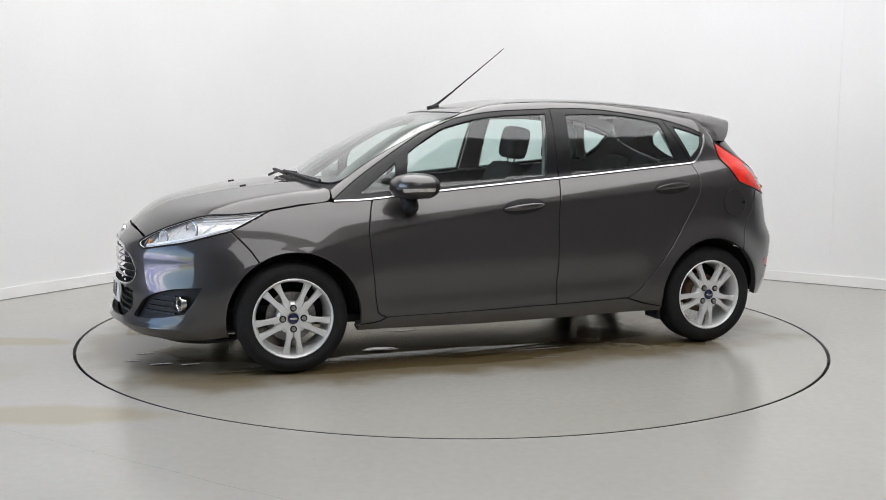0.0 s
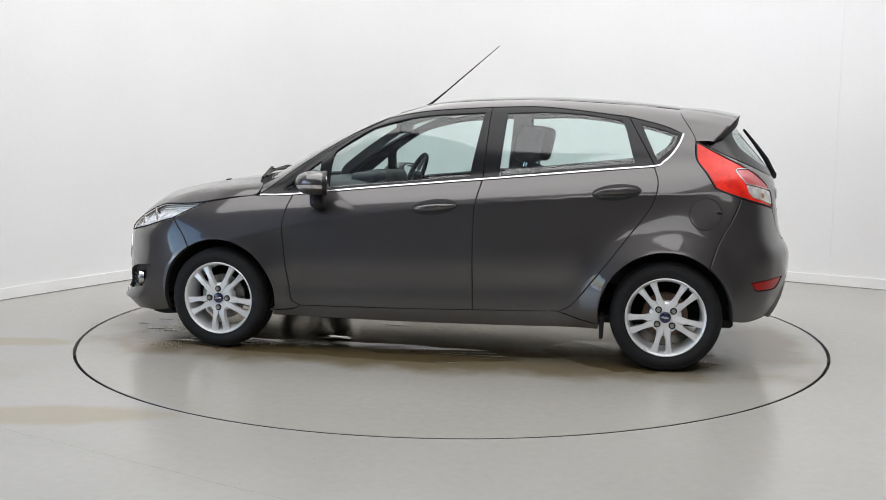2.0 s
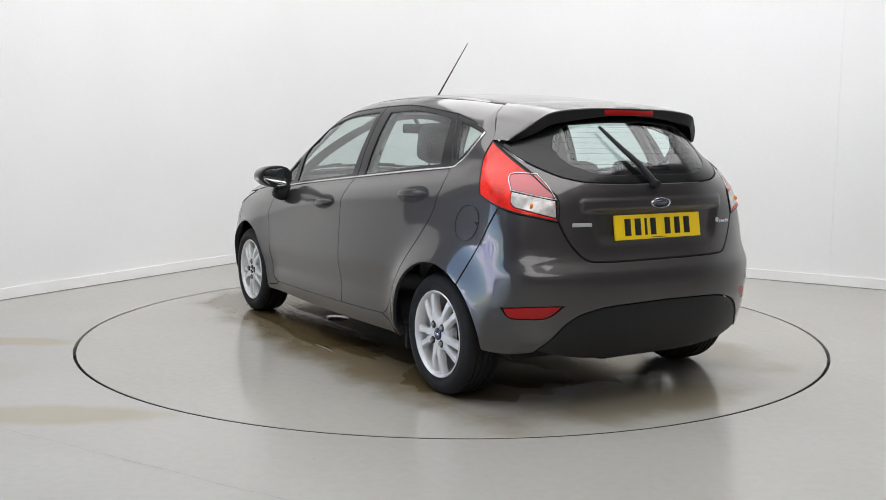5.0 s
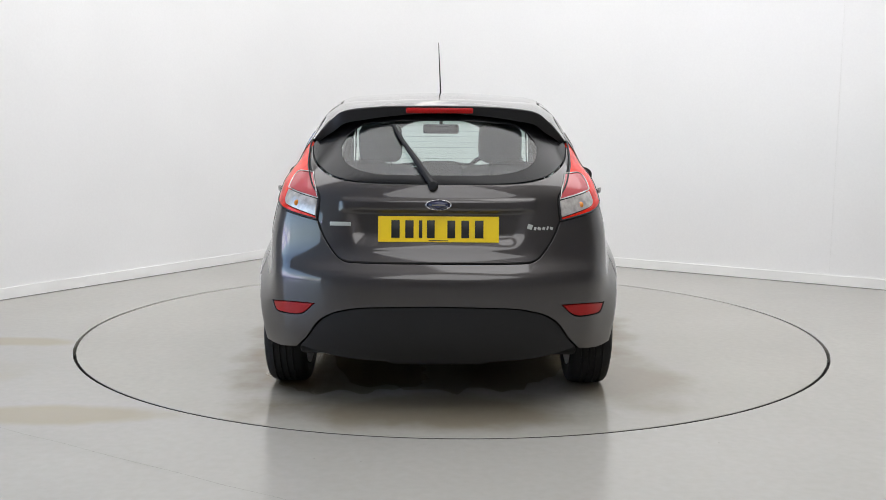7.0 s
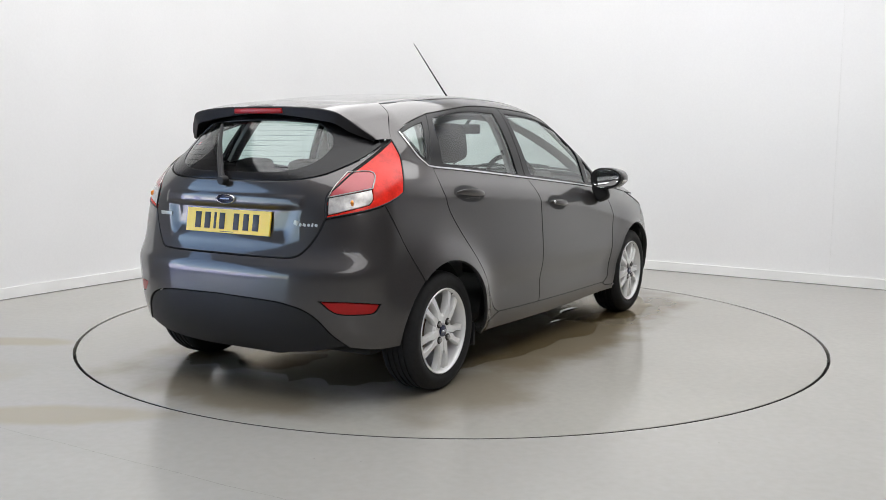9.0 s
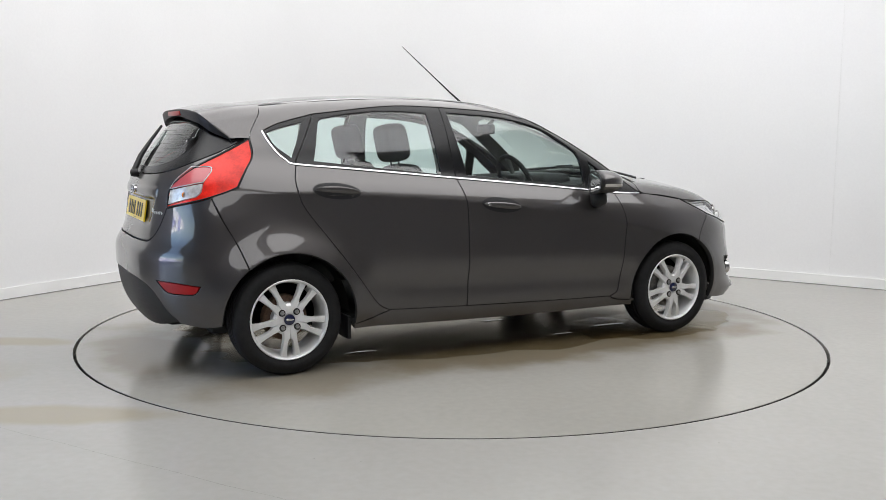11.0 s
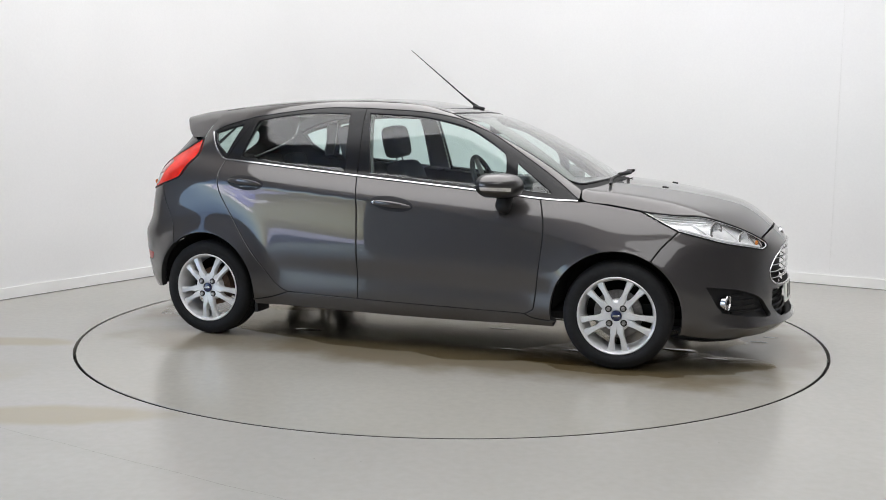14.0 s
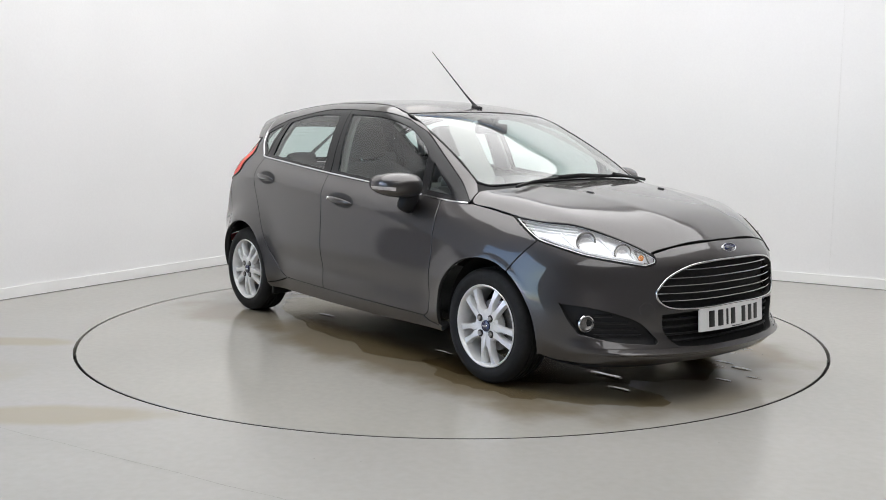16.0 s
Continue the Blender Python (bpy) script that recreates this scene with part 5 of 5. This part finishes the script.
def mirror_slab(name, scale, x0, thick, mat):
    """A flat rounded slab with the outline of the mirror's open face."""
    n, f = 48, lambda c: math.copysign(abs(c) ** 0.84, c)
    ring_pts = []
    for i in range(n):
        c, s_ = math.cos(2 * math.pi * i / n), math.sin(2 * math.pi * i / n)
        ring_pts.append((-0.03 * scale * c, MIRROR_Y * scale * f(c), scale * 0.068 * f(s_) * (1 - 0.16 * c) + 0.006 * c))
    verts = [(x + x0, y, z) for x, y, z in ring_pts] + [(x + x0 - thick, y * 0.985, z * 0.975) for x, y, z in ring_pts]
    faces = [(i, (i + 1) % n, n + (i + 1) % n, n + i) for i in range(n)] + [tuple(range(n))[::-1], tuple(range(n, 2 * n))]
    return mesh_of(name, verts, faces, mat)


shell = mirror_shell()
shell.transform(pose(MX, MY, MZ, 0, 0, 4))
mirrors = both("door_mirror", shell, front_doors, "grey door mirror with a clear indicator")
foot = block("mirror_foot", 0.080, 0.10, 0.130, BLACK, 0.035, 4)
foot.transform(pose(MX + 0.020, MY - 0.062, MZ - 0.085, 24, 10, 0))
both("mirror_foot", foot, mirrors, "black mirror foot")
rim = mirror_slab("mirror_rim", 0.985, -0.030, 0.024, BLACK)
rim.transform(pose(MX, MY, MZ, 0, 0, 4))
both("mirror_rim", rim, mirrors, "black rim of the mirror")
glass = mirror_slab("mirror_glass", 0.84, -0.0465, 0.0080, MIRROR)
glass.transform(pose(MX, MY, MZ, 0, 0, 4))
both("mirror_glass", glass, mirrors, "mirror glass")


def mirror_indicator():
    """A clear strip that follows the shell round its outer end."""
    f = lambda c: math.copysign(abs(c) ** 0.84, c)
    verts, n = [], 16
    for grow in (0.97, 1.022):
        for z in (-0.40, -0.31, -0.21, -0.13):
            for i in range(n):
                w = radians(28 + 68 * i / (n - 1))
                k = math.sqrt(1 - z * z)
                x, y = k * math.cos(w), k * math.sin(w)
                depth = 0.122 * f(x) if x > 0 else -0.046 * abs(x) ** 0.22
                verts.append((grow * depth - 0.03 * y, grow * MIRROR_Y * f(y), (grow * 0.068 * f(z)) * (1 - 0.16 * y) + 0.006 * y))
    faces = []
    for j in range(3):
        for i in range(n - 1):
            a = j * n + i
            faces += [(a, a + n, a + n + 1, a + 1), (4 * n + a, 4 * n + a + 1, 5 * n + a + 1, 5 * n + a)]
    for i in range(n - 1):
        faces += [(i, i + 1, 4 * n + i + 1, 4 * n + i), (3 * n + i, 7 * n + i, 7 * n + i + 1, 3 * n + i + 1)]
    for j in range(3):
        faces += [(j * n, 4 * n + j * n, 5 * n + j * n, (j + 1) * n), (j * n + n - 1, (j + 1) * n + n - 1, 5 * n + j * n + n - 1, 4 * n + j * n + n - 1)]
    bm = bmesh.new()
    vs = [bm.verts.new(v) for v in verts]
    for q in faces:
        bm.faces.new([vs[i] for i in q])
    return bm_mesh("mirror_indicator", bm, WHITE_LENS)


ind = mirror_indicator()
ind.transform(pose(MX, MY, MZ, 0, 0, 4))
both("mirror_indicator", ind, mirrors, "clear indicator lens")

# ---- aerial, wipers, washer jets ----
base = top((0.222, 0.0))[0]
aerial = part("aerial", tube("aerial", [tuple(base + (0.02, 0, -0.005)), tuple(base + (-0.035, 0, 0.03)), tuple(base + (-0.125, 0.003, 0.100)), (-0.232, 0.015, 1.759)], [0.011, 0.0075, 0.0048, 0.0022], BLACK, 8), car, "thin black roof aerial")
part("aerial_foot", block("aerial_foot", 0.075, 0.034, 0.020, BLACK, 0.008, 3), aerial, m=Matrix.Translation(base + (0.005, 0, 0.004)) @ Matrix.Rotation(radians(12), 4, "Y"))
for pts, pivot in ((((1.150, -0.55), (1.135, -0.37), (1.158, -0.10), (1.165, 0.12)), (1.16, 0.16)), (((1.045, 0.57), (1.10, 0.40), (1.145, 0.18), (1.155, 0.02)), (1.06, 0.60))):
    blade = on_skin("top", pts, 0.018)
    arm = part("wiper", tube("wiper", [tuple(q) for q in run(blade, 0.03)], 0.008, BLACK, 6), car, "black windscreen wiper")
    part("wiper_arm", tube("wiper_arm", [tuple(on_skin("top", [pivot], 0.02)[0]), tuple(blade[2] + (0.03, 0, 0.012)), tuple(blade[1] * 0.5 + blade[2] * 0.5 + (0, 0, 0.010))], 0.009, BLACK, 6), arm)
for y in (-0.289, 0.289):
    part("washer_jet", block("washer_jet", 0.035, 0.022, 0.012, BLACK, 0.005, 3), bonnet, "black washer jet", Matrix.Translation(top((1.419, y))[0] + (0, 0, 0.003)) @ Matrix.Rotation(radians(9), 4, "Y"))
wipe = end(-1, (0.025, 1.005), (0.09, 1.10), (0.155, 1.185), (0.205, 1.262)) - (0.026, 0, 0)
rear_wiper = part("rear_wiper", tube("rear_wiper", [tuple(q) for q in wipe], [0.016, 0.014, 0.010, 0.007], BLACK, 8), tailgate, "black rear wiper")
part("wiper_hub", lathe("wiper_hub", [(0.0, 0.02), (0.018, 0.016), (0.022, 0.0), (0.022, -0.02)], BLACK, 18), rear_wiper, m=Matrix.Translation(wipe[0] + (0.004, 0, 0)) @ Matrix.Rotation(radians(90), 4, "Z"))
wires = [end(-1, *[(y, z) for y in np.linspace(-0.40, 0.40, 15)]) + (0.006, 0, 0) for z in np.linspace(1.07, 1.26, 9)]
for w in wires:
    part("heating_wire", tube("heating_wire", [tuple(q) for q in w], 0.0005, BLACK, 4), gate_glass)

# ---- wheels ----
TYRE_R, RIM_R = 0.288, 0.200


def spoke_mesh(sgn):
    """One of two spokes that leave the hub together; the wheel's face looks along +y, the pair points along +z."""
    bm = bmesh.new()
    rows = []
    for r, c, w, y in ((0.034, 0.0165, 0.0205, 0.022), (0.075, 0.0175, 0.0200, 0.0245), (0.096, 0.0185, 0.0190, 0.0258), (0.103, 0.0220, 0.0160, 0.0258), (0.120, 0.0262, 0.0138, 0.025), (0.150, 0.0312, 0.0152, 0.022), (0.175, 0.0352, 0.0190, 0.017), (0.196, 0.0420, 0.0270, 0.011)):
        c *= sgn
        rows.append([(c - w, y - 0.010, r), (c - w * 0.72, y, r), (c + w * 0.72, y, r), (c + w, y - 0.010, r), (c + w * 0.8, y - 0.036, r), (c - w * 0.8, y - 0.036, r)])
    vs = [[bm.verts.new(q) for q in row] for row in rows]
    for i in range(len(vs) - 1):
        for j in range(6):
            bm.faces.new((vs[i][j], vs[i][(j + 1) % 6], vs[i + 1][(j + 1) % 6], vs[i + 1][j]))
    bm.faces.new(vs[0])
    bm.faces.new(vs[-1])
    return bm_mesh("spoke", bm, ALLOY, angle=50)


def tyre_mesh():
    prof = [(0.195, 0.075), (0.203, 0.088), (0.212, 0.0905), (0.226, 0.095), (0.228, 0.0965), (0.250, 0.0975), (0.252, 0.0965), (0.268, 0.092), (0.279, 0.082), (0.285, 0.068)]
    tread = []
    for y in (0.045, 0.015, -0.015, -0.045):
        tread += [(0.2878, y + 0.006), (0.281, y + 0.0045), (0.281, y - 0.0045), (0.2878, y - 0.006)]
    prof = prof + tread + [(r, -y) for r, y in prof[::-1]]
    return lathe("tyre", prof, RUBBER, 72, 35)


TYRE = tyre_mesh()
BARREL = lathe("rim", [(0.205, 0.084), (0.207, 0.090), (0.203, 0.0935), (0.198, 0.091), (0.194, 0.082), (0.188, 0.060), (0.181, 0.030), (0.178, -0.05), (0.195, -0.085), (0.200, -0.090)], ALLOY, 72, 40)
SPOKES = spoke_mesh(1), spoke_mesh(-1)
HUB = lathe("hub", [(0.0, 0.010), (0.028, 0.012), (0.030, 0.020), (0.040, 0.0235), (0.072, 0.0235), (0.083, 0.014), (0.085, -0.03), (0.0, -0.03)], ALLOY, 40, 35)
CAP = lathe("centre_cap", [(0.0, 0.020), (0.020, 0.019), (0.0275, 0.016), (0.0285, 0.010)], BLUE, 28)
CAP_MARK = lathe("cap_mark", [(0.0, 0.0215), (0.011, 0.0212), (0.014, 0.019)], CHROME, 20)
NUT = lathe("wheel_nut", [(0.0, 0.014), (0.0085, 0.014), (0.0115, 0.010), (0.0115, -0.004)], NUT_STEEL, 6, 20)
NUT_SEAT = lathe("nut_seat", [(0.0, 0.0), (0.0170, 0.0), (0.0180, -0.001), (0.0180, -0.012)], DARK_GAP, 18)
ROTOR = lathe("brake_disc", [(0.05, 0.0), (0.128, 0.0), (0.130, -0.01), (0.05, -0.01)], STEEL, 40)
DRUM = lathe("brake_drum", [(0.0, 0.004), (0.095, 0.004), (0.115, -0.006), (0.118, -0.05)], RUST, 40)
VALVE = tube("valve", [(0, 0, 0), (0, 0.02, -0.012), (0, 0.03, -0.02)], 0.004, BLACK, 6)


def wheel(x, y, turn_deg, sign, rear, nuts=45):
    """The wheel's parts look along +y; on the right of the car it is turned about."""
    m = Matrix.Translation((x, y * sign, TYRE_R)) @ Matrix.Rotation(0 if sign > 0 else math.pi, 4, "Z") @ Matrix.Rotation(radians(turn_deg), 4, "Y")
    rim = part("wheel", BARREL, car, "silver alloy wheel with five twin spokes", m)
    part("tyre", TYRE, rim, "black rubber tyre")
    face = 0.062
    part("hub", HUB, rim, m=pose(0, face - 0.002, 0))
    for i in range(5):
        for spoke in SPOKES:
            part("spoke", spoke, rim, m=Matrix.Translation((0, face, 0)) @ Matrix.Rotation(radians(72 * i), 4, "Y"))
    for i in range(4):
        a = radians(nuts + 90 * i)
        part("nut_seat", NUT_SEAT, rim, m=pose(0.054 * math.cos(a), face + 0.0262, 0.054 * math.sin(a)))
        part("wheel_nut", NUT, rim, m=pose(0.054 * math.cos(a), face + 0.022, 0.054 * math.sin(a)))
    part("centre_cap", CAP, rim, "dark blue centre cap", pose(0, face + 0.009, 0))
    part("cap_mark", CAP_MARK, rim, "small silver mark", pose(0, face + 0.009, 0) @ Matrix.Diagonal((1.4, 1, 0.5, 1)))
    part("brake_drum" if rear else "brake_disc", DRUM if rear else ROTOR, rim, m=pose(0, 0.018, 0))
    part("valve", VALVE, rim, m=pose(0.10, 0.05, -0.148))
    return rim


wheel(1.2445, 0.752, 180, 1, False, 0)
wheel(-1.2445, 0.728, 180 - 4, 1, True)
wheel(1.2445, 0.752, 180 + 4, -1, False)
wheel(-1.2445, 0.728, 180 + 2, -1, True)

# ---- underbody, linings and cabin ----
part("floor_pan", block("floor_pan", 3.3, 1.28, 0.05, UNDER, 0.02, m=pose(0.05, 0, 0.235)), car, "dark underbody")
for x in (1.2445, -1.2445):
    for s in (1, -1):
        prof = [(0.355, 0.775 if x > 0 else 0.73), (0.358, 0.42), (0.2, 0.41), (0.0, 0.41)]
        bm = bmesh.new()
        n = 20
        rows = []
        for i in range(n + 1):
            a = math.radians(0 + 180 * i / n)
            rows.append([bm.verts.new((x + r * math.cos(a), s * (y if y > 0.5 else y), 0.288 + r * math.sin(a))) for r, y in prof])
        for i in range(n):
            for j in range(3):
                q = [rows[i][j], rows[i][j + 1], rows[i + 1][j + 1], rows[i + 1][j]]
                bm.faces.new(q)
        part("wheel_housing", bm_mesh("wheel_housing", bm, UNDER), car)
lining_line = outline("side", [side((1.05, 0.86), (0.3, 0.915), (-0.266, 0.965), (-1.2, 1.045), (-1.33, 1.02)), side((-1.33, 1.02), (-1.40, 0.66)), side((-1.40, 0.66), (-0.8, 0.62), (-0.8, 0.24)), side((-0.8, 0.24), (0.85, 0.22)), side((0.85, 0.22), (0.80, 0.60), (1.05, 0.68)), side((1.05, 0.68), (1.05, 0.86))])
both("door_lining", panel("door_lining", "side", lining_line, DASH, off=-0.075, deep=0.0, cell=0.06), car, "dark cabin lining")
part("headlining", panel("headlining", "top", outline("top", [top((0.20, 0.0), (0.14, 0.45)), top((0.14, 0.45), (-1.2, 0.43)), top((-1.2, 0.43), (-1.25, 0.0))], True), LINING, off=-0.05, deep=0.0, cell=0.08), car, "pale headlining")
pillar_in = outline("side", [glass_top_front, glass_top_rear, glass_top_quarter, side((-1.309, 1.235), (-1.33, 1.30)), side((-1.33, 1.30), (-1.0, 1.40), (-0.3, 1.42), (0.15, 1.385), (0.5, 1.268), (0.9, 1.03), (1.014, 0.886))])
both("pillar_lining", panel("pillar_lining", "side", pillar_in, TRIM_GREY, off=-0.035, deep=0.0, cell=0.05), car, "grey pillar lining")
mid_post = outline("side", [side((-0.19, 0.99), (-0.25, 1.37)), side((-0.25, 1.37), (-0.37, 1.37)), side((-0.37, 1.37), (-0.345, 1.0)), side((-0.345, 1.0), (-0.19, 0.99))])
both("post_lining", panel("post_lining", "side", mid_post, TRIM_GREY, off=-0.05, deep=0.02, cell=0.05), car)
rear_post = outline("side", [side((-1.00, 1.32), (-1.09, 1.08)), side((-1.09, 1.08), (-1.165, 1.07)), side((-1.165, 1.07), (-1.09, 1.30)), side((-1.09, 1.30), (-1.00, 1.32))])
both("rear_post_lining", panel("rear_post_lining", "side", rear_post, TRIM_GREY, off=-0.04, deep=0.02, cell=0.05), car)
dash_pts = [(0.48, 0.60), (0.50, 0.86), (0.55, 0.925), (0.66, 0.945), (0.95, 0.95), (1.02, 0.90), (1.02, 0.60)]
dash = prism("dashboard", dash_pts, 1.32, DASH, 0.02)
dash.transform(pose(0, 0.66, 0))
dashboard = part("dashboard", dash, car, "dark grey dashboard")
hood = block("instrument_hood", 0.22, 0.34, 0.09, DASH, 0.04, 4)
hood.transform(pose(0.58, -0.34, 0.945))
part("instrument_hood", hood, dashboard)
screen_hood = block("screen_hood", 0.16, 0.26, 0.06, DASH, 0.025, 3)
screen_hood.transform(pose(0.60, 0.0, 0.955))
part("screen_hood", screen_hood, dashboard)
WHEEL_TURN = Matrix.Translation((0.385, -0.34, 0.930)) @ Matrix.Rotation(radians(-24), 4, "Y") @ Matrix.Rotation(radians(90), 4, "Z")
rim_profile = [(0.178 + 0.015 * math.cos(2 * math.pi * i / 10), 0.015 * math.sin(2 * math.pi * i / 10)) for i in range(10)]
steering = part("steering_wheel", lathe("steering_wheel", rim_profile, BLACK, 40, close=True), car, "black steering wheel", WHEEL_TURN)
part("wheel_boss", block("wheel_boss", 0.16, 0.05, 0.11, DASH, 0.02, 3), steering)
for a in (0, 180, 270):
    part("wheel_spoke", block("wheel_spoke", 0.11, 0.022, 0.035, TRIM_GREY, 0.008, m=Matrix.Rotation(radians(a), 4, "Y") @ pose(0.12, 0, 0)), steering)
part("cabin_mirror", block("cabin_mirror", 0.035, 0.235, 0.062, BLACK, 0.014, 3, m=pose(0.36, 0.0, 1.262, 0, 0, -6)), car, "black cabin mirror")
part("mirror_stem", tube("mirror_stem", [(0.37, 0, 1.28), (0.42, 0, 1.325)], 0.012, BLACK, 8), car)


def cushion(name, sx, sy, sz, mat, m):
    """A padded block with soft, slightly swollen faces."""
    bm = bmesh.new()
    bmesh.ops.create_cube(bm, size=1)
    bmesh.ops.subdivide_edges(bm, edges=bm.edges[:], cuts=5, use_grid_fill=True)
    for v in bm.verts:
        c = v.co * 2
        e = 5.0
        length = (abs(c.x) ** e + abs(c.y) ** e + abs(c.z) ** e) ** (1 / e)
        c = c / max(length, 1e-6) * max(abs(c.x), abs(c.y), abs(c.z))
        v.co = (c.x * sx / 2, c.y * sy / 2, c.z * sz / 2)
    bm.transform(m)
    return bm_mesh(name, bm, mat, angle=180)


for y in (0.34, -0.34):
    seat = part("front_seat", cushion("front_seat", 0.52, 0.50, 0.16, CLOTH, pose(0.02, y, 0.50, 0, -6, 0)), car, "dark grey cloth front seat")
    part("seat_back", cushion("seat_back", 0.15, 0.49, 0.62, CLOTH, pose(-0.33, y, 0.75, 0, -17, 0)), seat)
    rest = part("headrest", cushion("headrest", 0.135, 0.245, 0.215, CLOTH, pose(-0.465, y, 1.175, 0, -12, 0)), seat)
    for dy in (-0.055, 0.055):
        part("headrest_rod", tube("headrest_rod", [(-0.45, y + dy, 1.09), (-0.42, y + dy, 0.96)], 0.006, CHROME, 8), rest, "chrome rod")
bench = part("rear_seat", cushion("rear_seat", 0.48, 1.24, 0.17, CLOTH, pose(-0.86, 0, 0.50, 0, -6, 0)), car, "dark grey cloth rear bench")
part("bench_back", cushion("bench_back", 0.15, 1.22, 0.55, CLOTH, pose(-1.14, 0, 0.74, 0, -20, 0)), bench)
for y in (0.36, 0.0, -0.36):
    part("rear_headrest", cushion("rear_headrest", 0.09, 0.22, 0.11, CLOTH, pose(-1.25, y, 1.035, 0, -15, 0)), bench)
part("parcel_shelf", block("parcel_shelf", 0.40, 1.06, 0.02, DASH, 0.006, m=pose(-1.46, 0, 0.985)), car, "black parcel shelf")
part("gate_lining", panel("gate_lining", "rear", outline("rear", [end(-1, (0.0, 0.995), (0.50, 0.995)), end(-1, (0.50, 0.995), (0.45, 0.70)), end(-1, (0.45, 0.70), (0.0, 0.69))], True), DASH, off=-0.05, deep=0.0, cell=0.06), tailgate)
for s in (1, -1):
    flap = prism("mud_flap", [(0, 0), (0.02, 0), (0.02, 0.12), (0, 0.12)], 0.14, BLACK, 0.004)
    flap.transform(pose(-0.925, 0.80 if s > 0 else -0.66, 0.155))
    part("mud_flap", flap, car)
part("exhaust_box", block("exhaust_box", 0.40, 0.5, 0.14, UNDER, 0.05, 3, m=pose(-1.55, 0, 0.26)), car)


def motions():
    """The platform and the car turn together at an even rate."""
    times = [i * 0.25 for i in range(65)]
    turns = [START_TURN + TURN_RATE * t for t in times]
    walk(turntable, [(t, pose(0, 0, 0, 0, 0, a)) for t, a in zip(times, turns)])
    walk(car, [(t, pose(0, 0, 0, 0, 0, a) @ pose(CAR_X, CAR_Y, 0)) for t, a in zip(times, turns)])


motions()
